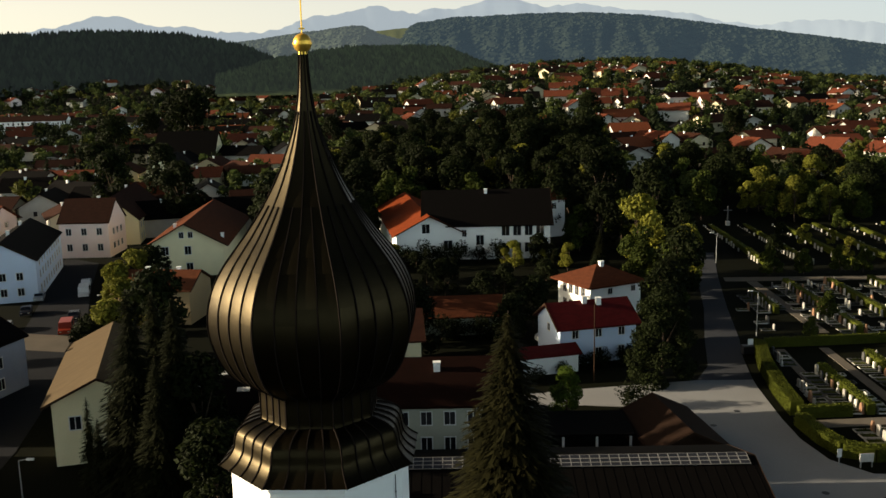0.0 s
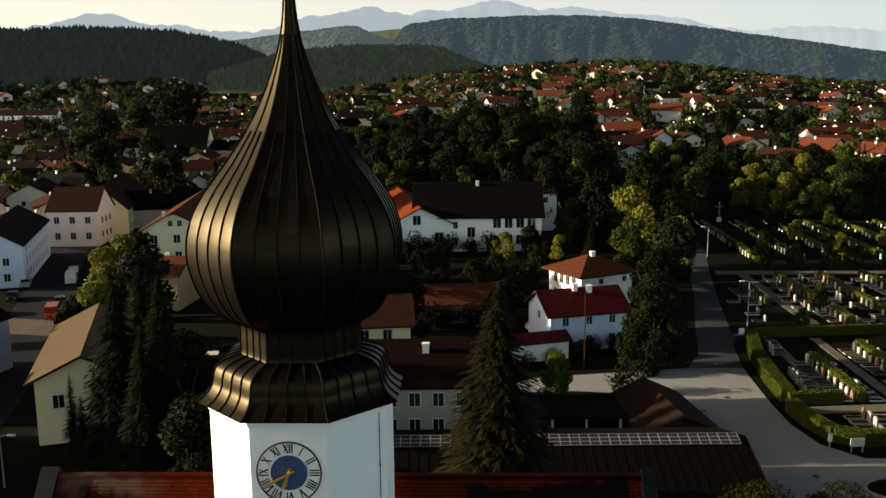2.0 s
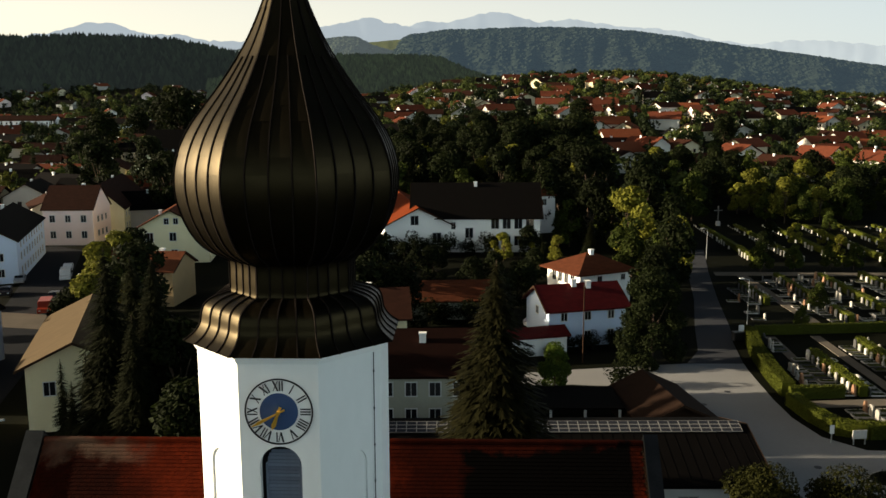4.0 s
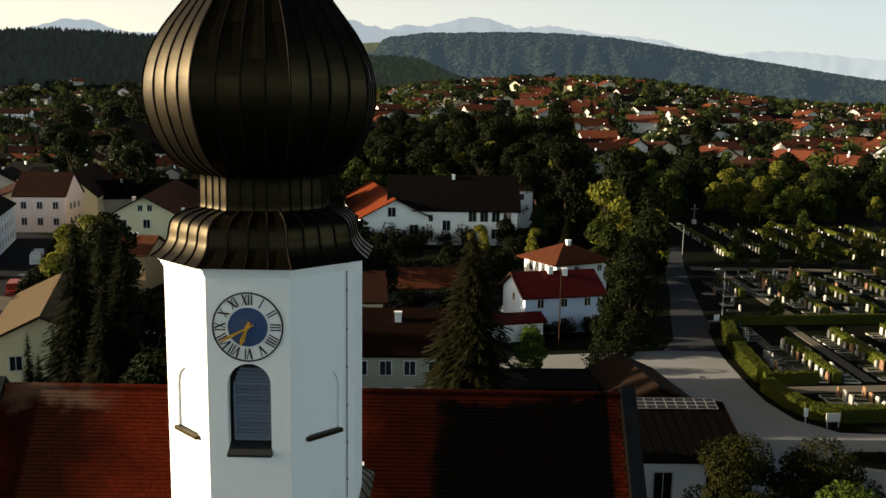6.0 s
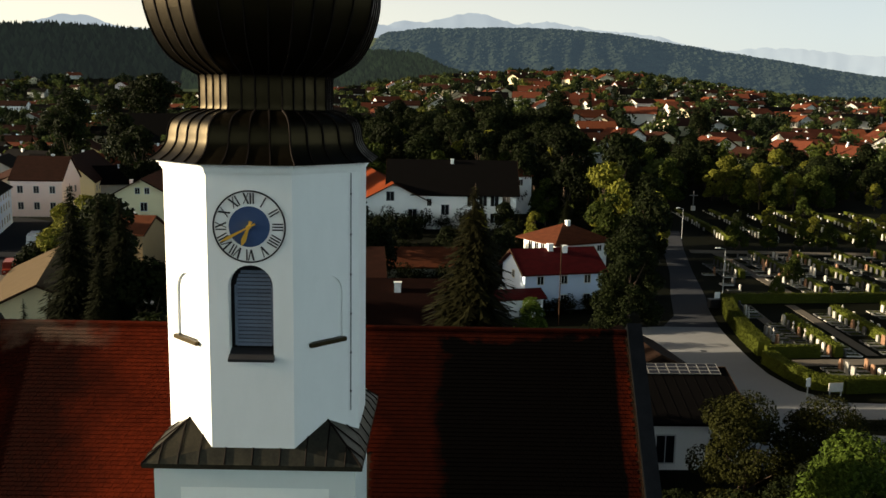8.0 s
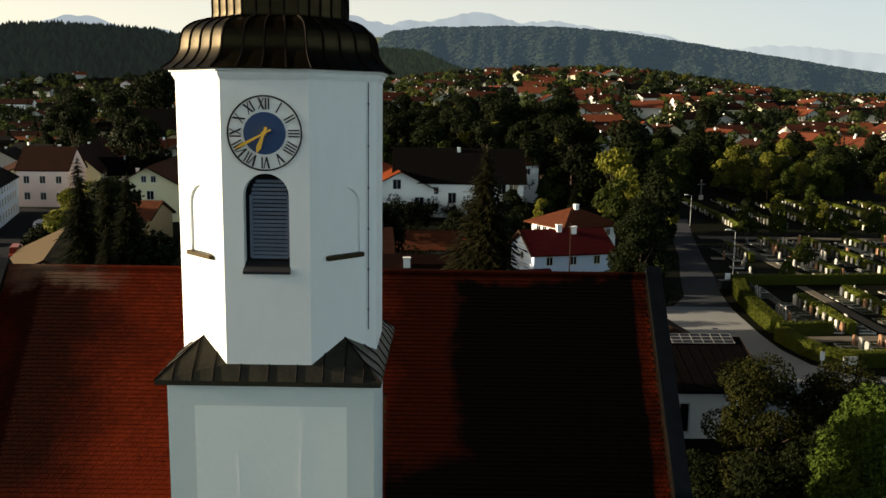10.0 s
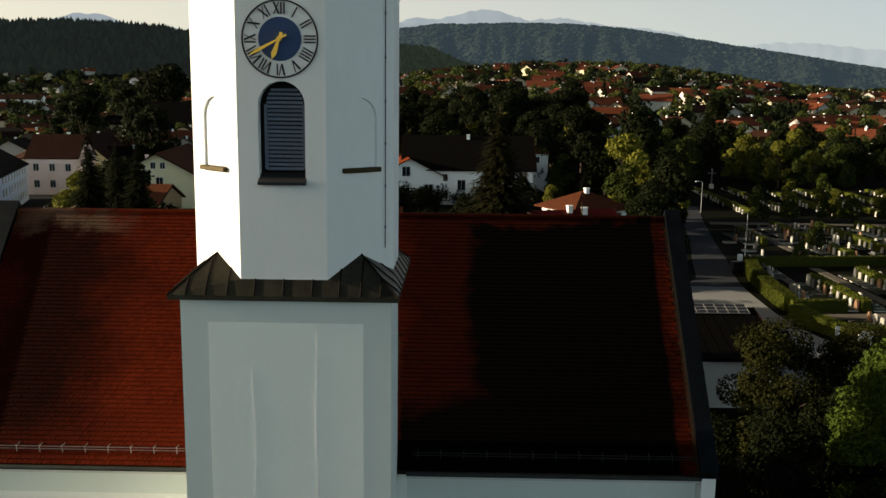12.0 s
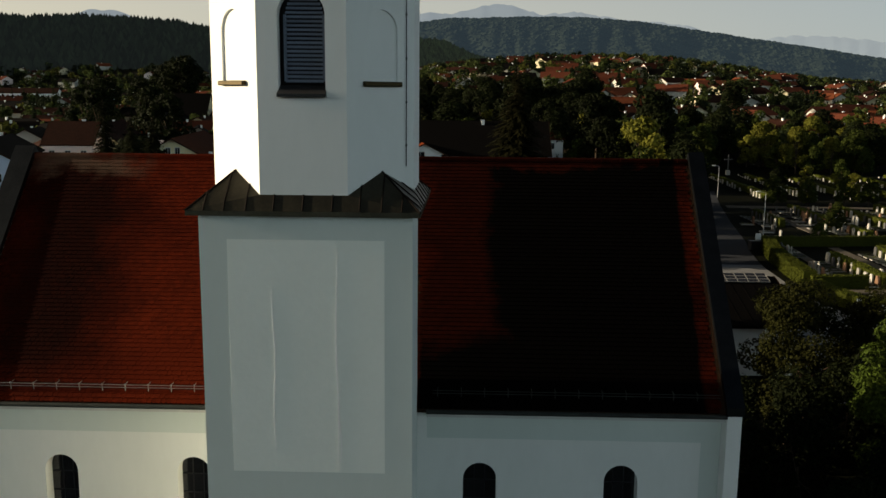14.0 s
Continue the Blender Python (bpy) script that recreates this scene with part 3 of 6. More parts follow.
cor = [bm.verts.new((TX + sx_ * EV, TY + sy_ * EV, ez)) for sx_, sy_ in ((1, -1), (1, 1), (-1, 1), (-1, -1))]
low = [bm.verts.new((TX + sx_ * EV, TY + sy_ * EV, ez - 0.14)) for sx_, sy_ in ((1, -1), (1, 1), (-1, 1), (-1, -1))]
o8 = [bm.verts.new(p) for p in ring(AP + 0.01, oz)]
pk = [bm.verts.new((TX + (AP + 0.01) * math.cos(radians(45 + 90 * k)), TY + (AP + 0.01) * math.sin(radians(45 + 90 * k)), gz)) for k in range(4)]
quads = {0: cor[1], 1: cor[2], 2: cor[3], 3: cor[0]}
for k in range(4):
    c = quads[k]
    va, vb = o8[(2 * k) % 8], o8[(2 * k + 1) % 8]
    bm.faces.new((c, pk[k], va)), bm.faces.new((c, vb, pk[k]))
    nx_c = quads[(k + 1) % 4]
    bm.faces.new((c, nx_c, o8[(2 * k + 2) % 8], vb))
for i in range(4):
    j = (i + 1) % 4
    bm.faces.new((cor[i], cor[j], low[j], low[i]))
bm.faces.new(low)
bmesh.ops.recalc_face_normals(bm, faces=bm.faces[:])
skirt = part("skirt_roof", bm, M_PATINA, church, "greenish copper skirt roof with four hipped corners")
def seam(p, q, r=0.022):
    bm = bmesh.new()
    tube(bm, p, q, r, 6)
    part("seam", bm, M_SEAM, skirt)


for k in range(4):
    sx_, sy_ = (1 if k in (0, 3) else -1), (1 if k in (0, 1) else -1)
    a = radians(45 + 90 * k)
    seam((TX + EV * sx_, TY + EV * sy_, ez), (TX + (AP + 0.01) * math.cos(a), TY + (AP + 0.01) * math.sin(a), gz), 0.03)
    # seams run up from the eaves over the strip and on over the hipped corner
    for q in (1.55, 2.15, 2.7):
        s1, hip = (EV - q) / (EV - 1.205), 2.06
        mid = (EV - s1 * (EV - AP), ez + s1 * (oz - ez))
        if q > hip:
            u = (EV - q) / (EV - hip)
            end = (EV - u * (EV - hip), ez + u * (gz - ez))
        else:
            w = (hip - q) / (hip - 1.205)
            end = (hip + w * (AP - hip), gz - w * (gz - oz))
        for d0, z0, d1, z1 in ((EV, ez, *mid), (*mid, *end)):
            seam((TX + sx_ * q, TY + sy_ * d0, z0 + 0.012), (TX + sx_ * q, TY + sy_ * d1, z1 + 0.012), 0.026)
            seam((TX + sx_ * d0, TY + sy_ * q, z0 + 0.012), (TX + sx_ * d1, TY + sy_ * q, z1 + 0.012), 0.026)
for q in (-0.8, 0.0, 0.8):
    for sy_ in (-1, 1):
        seam((TX + q, TY + sy_ * EV, ez + 0.012), (TX + q, TY + sy_ * (AP + 0.01), oz + 0.012), 0.026)
        seam((TX + sy_ * EV, TY + q, ez + 0.012), (TX + sy_ * (AP + 0.01), TY + q, oz + 0.012), 0.026)

# octagon
octo = part("octagon_wall", loft([ring(AP, 17.27), ring(AP, 26.0)]), M_PLASTER, church, "white plastered octagonal belfry stage")
cut(octo, [arch(0.635, 20.60, 23.22, TX)], "y", 24.5, 25.2 + 0.38)
nic = [arch(0.58, 20.87, 22.80)]
for k, ang in ((0, -135), (1, -45)):
    bm = bmesh.new()
    prism(bm, nic[0], AP - 0.07, AP + 0.3)
    me = mesh_of("cutter", bm, M_PLASTER)
    c = new("cutter", me)
    c.matrix_world = Matrix.Translation((TX, TY, 0)) @ Matrix.Rotation(radians(ang - 90), 4, "Z")
    bo = octo.modifiers.new("cut", "BOOLEAN")
    bo.object, bo.operation, bo.solver = c, "DIFFERENCE", "EXACT"
    bpy.context.view_layer.update()
    done = bpy.data.meshes.new_from_object(octo.evaluated_get(bpy.context.evaluated_depsgraph_get()))
    octo.modifiers.clear()
    octo.data = done
    bpy.data.objects.remove(c)
    bm = box(-0.66, AP - 0.1, 20.74, 0.66, AP + 0.13, 20.87, 0.02)
    bmesh.ops.transform(bm, matrix=Matrix.Translation((TX, TY, 0)) @ Matrix.Rotation(radians(ang - 90), 4, "Z"), verts=bm.verts[:])
    part("niche_sill", bm, M_SILL, church, "brown copper niche sill")
for z0, z1, e in ((25.78, 25.86, 0.03), (25.86, 25.98, 0.08), (25.98, 26.06, 0.16)):
    part("cornice", loft([ring(AP + e, z0), ring(AP + e + 0.02, z1)]), M_PLASTER, church, "white moulded cornice")
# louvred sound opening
# near-black sheet paints the darkness behind the louvres
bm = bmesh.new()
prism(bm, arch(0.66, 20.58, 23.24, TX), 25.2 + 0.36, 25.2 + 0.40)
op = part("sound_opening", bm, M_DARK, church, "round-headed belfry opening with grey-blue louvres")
sl = box(-0.5, -0.02, -0.012, 0.5, 0.085, 0.012)
sl_me = mesh_of("louvre", sl, M_LOUVRE)
for k in range(20):
    z = 20.84 + 0.112 * k
    hw = 0.5 if z < 22.62 else math.sqrt(max(0.01, 0.36 - (z - 22.6) ** 2)) - 0.1
    if hw > 0.1:
        o = part("louvre", sl_me, M_LOUVRE, op, m=Matrix.Translation((TX + 0.05, 25.2 + 0.22, z)) @ Matrix.Rotation(radians(38), 4, "X") @ Matrix.Diagonal((hw / 0.5, 1, 1, 1)))
for sgn in (-1, 1):
    part("louvre_frame", box(TX + 0.05 + sgn * 0.52 - 0.03, 25.2 + 0.2, 20.85, TX + 0.05 + sgn * 0.52 + 0.03, 25.2 + 0.34, 22.6), M_LOUVRE, op)
bm = bmesh.new()
prism(bm, [(25.03, 20.44), (25.03, 20.52), (25.5, 20.75), (25.5, 20.44)], TX - 0.645, TX + 0.66, "x")
part("sill", bm, M_BLACK, op, "dark sheet-metal sill")

# clock
CZ, CY = 24.32, 25.2
clock = thing("tower_clock", "white tower clock face with blue centre and gilded pointers", "clock", pose(TX, CY, CZ))


def disc(r0, r1, y0, y1, seg=64):
    bm = bmesh.new()
    if r0 == 0:
        prism(bm, [(r1 * math.cos(2 * math.pi * i / seg), r1 * math.sin(2 * math.pi * i / seg)) for i in range(seg)], y0, y1)
        return bm
    rows = []
    for r, y in ((r0, y0), (r1, y0), (r1, y1), (r0, y1)):
        rows.append([bm.verts.new((r * math.cos(2 * math.pi * i / seg), y, r * math.sin(2 * math.pi * i / seg))) for i in range(seg)])
    for a in range(4):
        lo, hi = rows[a], rows[(a + 1) % 4]
        for i in range(seg):
            bm.faces.new((lo[i], lo[(i + 1) % seg], hi[(i + 1) % seg], hi[i]))
    bmesh.ops.recalc_face_normals(bm, faces=bm.faces[:])
    return bm


part("dial_ring", disc(0.985, 1.03, -0.03, 0.0), M_BLACK, clock, "black painted dial ring")
part("dial_centre", disc(0, 0.575, -0.02, 0.0), M_BLUE, clock, "blue painted dial centre")


def stroke(bm, x, w, h, lean=0.0, thick=0.006):
    """One upright or leaning stroke of a numeral, centred on x."""
    sh = math.tan(lean) * h / 2
    prism(bm, [(x - w / 2 - sh, -h / 2), (x + w / 2 - sh, -h / 2), (x + w / 2 + sh, h / 2), (x - w / 2 + sh, h / 2)], -0.022, -0.008)


NUM = ["XII", "I", "II", "III", "IIII", "V", "VI", "VII", "VIII", "IX", "X", "XI"]
WID = {"I": 0.082, "V": 0.16, "X": 0.17}
for h, text in enumerate(NUM):
    bm = bmesh.new()
    total = sum(WID[c] for c in text)
    x = -total / 2
    for c in text:
        w = WID[c]
        mid = x + w / 2
        if c == "I":
            stroke(bm, mid, 0.038, 0.31)
        elif c == "V":
            stroke(bm, mid - 0.037, 0.052, 0.31, -0.24), stroke(bm, mid + 0.037, 0.027, 0.31, 0.24)
        else:
            stroke(bm, mid, 0.052, 0.31, -0.42), stroke(bm, mid, 0.024, 0.31, 0.42)
        x += w
    a = radians(90 - 30 * h)
    part("numeral", bm, M_BLACK, clock, m=Matrix.Translation((0.80 * math.cos(a), 0, 0.80 * math.sin(a))) @ Matrix.Rotation(radians(30 * h), 4, "Y"))


def hand(length, width, tail, y):
    bm = bmesh.new()
    prism(bm, [(-width * 0.5, -tail), (width * 0.5, -tail), (width * 0.28, 0), (width * 0.75, length * 0.72), (0, length), (-width * 0.75, length * 0.72), (-width * 0.28, 0)], y - 0.012, y + 0.012)
    return bm


part("minute_hand", hand(0.93, 0.062, 0.22, -0.15), M_GOLD, clock, "gilded minute hand", m=Matrix.Rotation(radians(242), 4, "Y"))
part("hour_hand", hand(0.58, 0.095, 0.18, -0.11), M_GOLD, clock, "gilded hour hand", m=Matrix.Rotation(radians(201), 4, "Y"))
bm = bmesh.new()
tube(bm, (0, 0, 0), (0, -0.18, 0), 0.06, 14)
part("boss", bm, M_GOLD, clock)

# onion dome: every facet is clad in sheets between standing seams
PROFILE = [(26.07, 3.26), (26.14, 3.16), (26.32, 2.95), (26.6, 2.78), (26.95, 2.72), (27.2, 2.62), (27.38, 2.38), (27.5, 2.02), (27.56, 1.88), (27.95, 1.87), (28.5, 1.88),
           (28.62, 2.02), (28.95, 2.52), (29.3, 2.82), (29.75, 3.05), (30.3, 3.22), (30.85, 3.30), (31.4, 3.28), (31.9, 3.17), (32.4, 2.98), (32.9, 2.70), (33.35, 2.38), (33.8, 2.05),
           (34.3, 1.72), (34.8, 1.41), (35.3, 1.14), (35.8, 0.91), (36.3, 0.71), (36.8, 0.53), (37.3, 0.38), (37.8, 0.27), (38.4, 0.185), (39.0, 0.14), (39.72, 0.11)]
COARSE, SUB = PROFILE, 7
PROFILE = []
for i in range(len(COARSE) - 1):
    p0, p1, p2, p3 = (np.array(COARSE[min(max(i + q, 0), len(COARSE) - 1)]) for q in (-1, 0, 1, 2))
    for t_ in [q_ / SUB for q_ in range(SUB)]:
        PROFILE.append(tuple(float(v) for v in 0.5 * (2 * p1 + (p2 - p0) * t_ + (2 * p0 - 5 * p1 + 4 * p2 - p3) * t_ ** 2 + (3 * p1 - p0 - 3 * p2 + p3) * t_ ** 3)))
PROFILE.append(COARSE[-1])
part("dome_core", loft([ring(ap - 0.04, z) for z, ap in PROFILE]), M_SEAM, church, "octagonal copper onion dome")


def facet_point(k, f, ap, z, out=0.0):
    """A point on facet k at the share f (0..1) of its width."""
    a = radians(45 * k + 45)
    half = (ap) * math.tan(radians(22.5))
    t = (f * 2 - 1) * half
    return Vector((TX + (ap + out) * math.cos(a) - t * math.sin(a), TY + (ap + out) * math.sin(a) + t * math.cos(a), z))


SECTIONS = [(0, 8, 4), (8, 11, 4), (11, 15, 4), (15, 18, 4), (18, 21, 4), (21, 24, 4), (24, 27, 2), (27, 30, 2), (30, 33, 1)]
for k in range(8):
    for i0, i1, cols in ((SUB * a, SUB * b_, c_) for a, b_, c_ in SECTIONS):
        for c in range(cols):
            bm = bmesh.new()
            rows = []
            odd = c % 2 and cols == 4
            s0, s1 = (v_ - SUB * bool(odd and v_ in (15 * SUB, 18 * SUB, 21 * SUB)) for v_ in (i0, i1))
            for i in range(s0, s1 + 1):
                z, ap = PROFILE[i]
                f0, f1 = c / cols, (c + 1) / cols
                lift = 0.012 * (1 - (i - s0) / (s1 - s0))
                rows.append([bm.verts.new(facet_point(k, f0 + 0.01, ap, z, lift)), bm.verts.new(facet_point(k, (f0 + f1) / 2, ap, z, lift + 0.012)), bm.verts.new(facet_point(k, f1 - 0.01, ap, z, lift))])
            for lo, hi in zip(rows, rows[1:]):
                bm.faces.new((lo[0], lo[1], hi[1], hi[0])), bm.faces.new((lo[1], lo[2], hi[2], hi[1]))
            o = part("copper_sheet", bm, M_COPPER, church, smooth=True)
for k in range(8):
    for cols, i0, i1 in ((4, 0, 24 * SUB), (2, 24 * SUB, 30 * SUB)):
        for c in range(cols):
            if c == 0 and i0:
                continue
            bm = bmesh.new()
            top = 33 * SUB if c == 0 else i1
            prev = None
            wd = 0.03
            for i in range(i0, top + 1):
                z, ap = PROFILE[i]
                a = radians(45 * k + 45)
                tang = Vector((-math.sin(a), math.cos(a), 0))
                nrm = Vector((math.cos(a), math.sin(a), 0))
                if c == 0:
                    nrm = Vector((math.cos(a - radians(22.5)), math.sin(a - radians(22.5)), 0))
                    tang = Vector((-nrm.y, nrm.x, 0))
                p = facet_point(k, c / cols, ap, z)
                if i < len(PROFILE) - 1 and i > 0:
                    slope = math.atan2(PROFILE[i + 1][1] - PROFILE[i - 1][1], PROFILE[i + 1][0] - PROFILE[i - 1][0])
                else:
                    slope = 0.0
                nn = nrm * math.cos(slope) + Vector((0, 0, -math.sin(slope)))
                row = [bm.verts.new(p - tang * wd - nn * 0.02), bm.verts.new(p - tang * wd * 0.7 + nn * 0.045), bm.verts.new(p + tang * wd * 0.7 + nn * 0.045), bm.verts.new(p + tang * wd - nn * 0.02)]
                if prev:
                    for q in range(3):
                        bm.faces.new((prev[q], prev[q + 1], row[q + 1], row[q]))
                prev = row
            part("standing_seam", bm, M_SEAM, church)
bm = bmesh.new()
bmesh.ops.create_uvsphere(bm, u_segments=32, v_segments=20, radius=0.30, matrix=Matrix.Translation((TX, TY, 39.98)) @ Matrix.Diagonal((1, 1, 1.05, 1)))
finial = part("finial_ball", bm, M_GOLD, church, "gilded ball on the spire tip", smooth=True)
bm = bmesh.new()
tube(bm, (TX, TY, 39.75), (TX, TY, 39.62), 0.16, 16)
tube(bm, (TX, TY, 39.94), (TX, TY, 40.0), 0.315, 32)
part("collar", bm, M_GOLD, finial)
bm = bmesh.new()
tube(bm, (TX, TY, 40.25), (TX, TY, 42.6), 0.025, 8)
add_box(bm, TX - 0.36, TY - 0.03, 41.85, TX + 0.36, TY + 0.03, 41.92)
add_box(bm, TX - 0.09, TY - 0.03, 40.42, TX + 0.09, TY + 0.03, 40.47)
part("cross", bm, M_GOLD, finial, "thin gilded cross")
# lightning conductor on the octagon edge
bm = bmesh.new()
p0 = facet_point(6, 0.86, AP + 0.03, 25.75)
p1 = facet_point(6, 0.86, AP + 0.03, 18.5)
tube(bm, p0, p1, 0.014, 6)
for k in range(6):
    q = p0.lerp(p1, (k + 0.5) / 6)
    bmesh.ops.create_cube(bm, size=0.05, matrix=Matrix.Translation(q))
part("lightning_conductor", bm, M_LEAD, church, "thin lightning conductor cable")


# ---- houses ----
WALLS["grey"] = material("grey_green_render", (0.36, 0.36, 0.29), (0.30, 0.30, 0.245), 0.4, 0.9, fine=5)

def window_mesh(w, h):
    bm = bmesh.new()
    t = 0.10
    for a in ((-w / 2 - t, -h / 2 - t, w / 2 + t, -h / 2), (-w / 2 - t, h / 2, w / 2 + t, h / 2 + t), (-w / 2 - t, -h / 2, -w / 2, h / 2), (w / 2, -h / 2, w / 2 + t, h / 2), (-0.03, -h / 2, 0.03, h / 2)):
        add_box(bm, a[0], -0.05, a[1], a[2], 0.02, a[3])
    return mesh_of("window", bm, M_FRAME)


def pane_mesh(w, h):
    return mesh_of("pane", box(-w / 2, -0.02, -h / 2, w / 2, 0.02, h / 2), M_GLASS)


WINDOWS = {}


def window(parent, m, w=1.1, h=1.4, bare=False):
    key = (w, h)
    if key not in WINDOWS:
        WINDOWS[key] = (window_mesh(w, h), pane_mesh(w, h))
    if bare:
        return part("window", WINDOWS[key][1], None, parent, m=m)
    f = part("window", WINDOWS[key][0], None, parent, m=m)
    part("pane", WINDOWS[key][1], None, f)
    return f


def house(name, label, at, rot, L, W, eave, pitch, roof="red", wall="white", over=0.7, hip=False, wins=(), chimneys=((0.2, 0.3),), bare=False, group="", gable_wood=False,
          category="house", flat=False):
    """A house with its ridge along local x. wins: (face, along, height[, w, h]), face n/s = long sides, e/w = gable ends (local)."""
    th = thing(name, label, category, pose(at[0], at[1], at[2] if len(at) > 2 else 0, 0, 0, rot), group)
    rise = W / 2 * math.tan(radians(pitch))
    bm = bmesh.new()
    base = -1.5
    if hip or flat:
        add_box(bm, -L / 2, -W / 2, base, L / 2, W / 2, eave)
    else:
        prism(bm, [(-W / 2, base), (W / 2, base), (W / 2, eave), (0, eave + rise), (-W / 2, eave)], -L / 2, L / 2, "x")
    part("wall", bm, WALLS[wall] if isinstance(wall, str) else wall, th)
    bm = bmesh.new()
    ex = over * math.tan(radians(pitch))
    k = 0.22
    lo, hi = eave - ex, eave + rise
    x, y = L / 2 + over, W / 2 + over
    if flat:
        add_box(bm, -x, -y, eave, x, y, eave + 0.3)
    elif hip:
        r = max(0.0, L / 2 - W / 2)
        pts = [(-x, -y, lo), (x, -y, lo), (x, y, lo), (-x, y, lo)]
        top = [(-r - 0.01, 0, hi + ex * 0.2), (r + 0.01, 0, hi + ex * 0.2)]
        v = [bm.verts.new(p) for p in pts + [(a, b, c + k) for a, b, c in pts] + [(a, b, c + k) for a, b, c in top]]
        for f in ((0, 3, 2, 1), (0, 1, 5, 4), (1, 2, 6, 5), (2, 3, 7, 6), (3, 0, 4, 7), (4, 5, 9, 8), (6, 7, 8, 9), (5, 6, 9), (7, 4, 8)):
            bm.faces.new([v[i] for i in f])
    else:
        prism(bm, [(-y, lo), (0, hi), (y, lo), (y, lo + k), (0, hi + k), (-y, lo + k)], -x, x, "x")
    rf = part("roof", bm, ROOFS[roof], th)
    if not hip and not flat:
        for sx_ in (-1, 1):
            bm = bmesh.new()
            prism(bm, [(-y, lo - 0.03), (0, hi - 0.03), (y, lo - 0.03), (y, lo + k + 0.03), (0, hi + k + 0.03), (-y, lo + k + 0.03)], sx_ * (x + 0.01), sx_ * (x + 0.07), "x")
            part("bargeboard", bm, M_WOOD, rf)
    for cx, cy in chimneys:
        px, py = cx * L / 2, cy * W / 2
        zt = eave + rise * (1 - abs(cy)) + 1.0
        bm = bmesh.new()
        add_box(bm, px - 0.35, py - 0.3, zt - 2.2, px + 0.35, py + 0.3, zt)
        add_box(bm, px - 0.42, py - 0.37, zt, px + 0.42, py + 0.37, zt + 0.12)
        part("chimney", bm, WALLS["white"], rf)
    for face, al, z, *wh in wins:
        w, h = wh if wh else (1.1, 1.4)
        m = {"s": pose(al, -W / 2, z), "n": pose(al, W / 2, z, 0, 0, 180), "w": pose(-L / 2, al, z, 0, 0, -90), "e": pose(L / 2, al, z, 0, 0, 90)}[face]
        window(th, m, w, h, bare)
    return th


def rows_of(face, zs, span, count, w=1.1, h=1.4):
    return [(face, -span / 2 + span * (i + 0.5) / count, z, w, h) for z in zs for i in range(count)]


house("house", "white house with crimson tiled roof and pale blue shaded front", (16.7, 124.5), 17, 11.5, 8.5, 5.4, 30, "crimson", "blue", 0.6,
      wins=rows_of("s", (1.6, 4.3), 10.5, 3, 0.85, 1.1) + [("w", 0.0, 4.6, 0.8, 1.0)], chimneys=((0.25, -0.2), (-0.1, -0.1)))
house("annex", "low white annex with crimson tiled roof", (9.8, 117.0), 17, 9.0, 4.0, 2.6, 20, "crimson", "white", 0.4, chimneys=())
house("house", "white villa with a hipped orange-brown tiled roof", (22.0, 150.2), 29, 10.4, 9.4, 5.8, 24, "rust", "white", 1.0, hip=True,
      wins=[("s", -3.2, 1.6, 0.8, 1.1), ("s", 2.4, 1.5, 0.9, 1.2), ("s", 3.6, 4.4, 0.8, 0.9), ("s", -0.4, 1.5, 1.8, 1.6), ("s", -1.2, 4.4, 0.8, 0.9)] + rows_of("w", (1.6, 4.3), 7, 4, 1.0, 1.5), chimneys=((0.0, -0.12),))
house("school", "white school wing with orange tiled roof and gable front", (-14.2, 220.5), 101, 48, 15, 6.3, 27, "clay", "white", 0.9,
      wins=[("w", 0.8, 7.4, 1.7, 2.0), ("w", -4.2, 3.4, 1.9, 2.2)], chimneys=(), category="school")
house("school", "long white school building with dark roof", (3.2, 206.5), 1, 28.5, 16, 8.1, 40, "dark", "white", 0.7,
      wins=[("s", x_, z_, 1.7, 2.1) for x_ in (4.2, 6.8, 9.4, 12.0) for z_ in (6.4, 2.6)] + [("s", -1.6, 4.4, 1.7, 2.2)] + [("s", x_, z_, 1.0, 1.5) for x_ in (-7.2, -5.2) for z_ in (6.0, 2.4)], chimneys=((0.0, -0.1),), category="school")
house("house", "cream gabled house with dark tiled roof", (-63.9, 205.0), 98, 42, 15.8, 6.9, 29, "rust", "cream", 1.1,
      wins=[("w", 4.3, 5.6, 1.3, 1.7), ("w", -0.4, 5.6, 1.3, 1.7), ("w", -0.6, 2.0, 1.3, 1.7), ("w", 4.3, 2.0, 1.3, 1.7), ("w", 0.8, 8.9, 0.9, 1.2), ("w", -1.1, 8.9, 0.9, 1.2)], chimneys=((-0.78, -0.9), (-0.8, 0.35)))
house("house", "pink corner house with dark brown roof", (-93.5, 213.3), 3, 11.8, 12, 8.6, 40, "brown", "pink", 0.3,
      wins=rows_of("s", (2.6, 6.4), 11, 3, 1.2, 1.6) + rows_of("e", (2.6, 6.0), 8, 3), chimneys=((0.3, 0.1),))
house("house", "cream plastered house with tan tiled roof", (-42.5, 98.2), 108, 22.8, 9.4, 7.1, 25, "tan", "cream", 0.9,
      wins=[("w", -3.2, 4.6), ("w", -2.9, 1.6, 1.3, 2.0), ("w", 2.5, 4.6)], chimneys=())
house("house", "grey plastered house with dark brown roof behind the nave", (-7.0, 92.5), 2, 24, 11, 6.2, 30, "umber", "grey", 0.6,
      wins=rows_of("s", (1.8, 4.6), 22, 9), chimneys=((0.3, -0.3),))
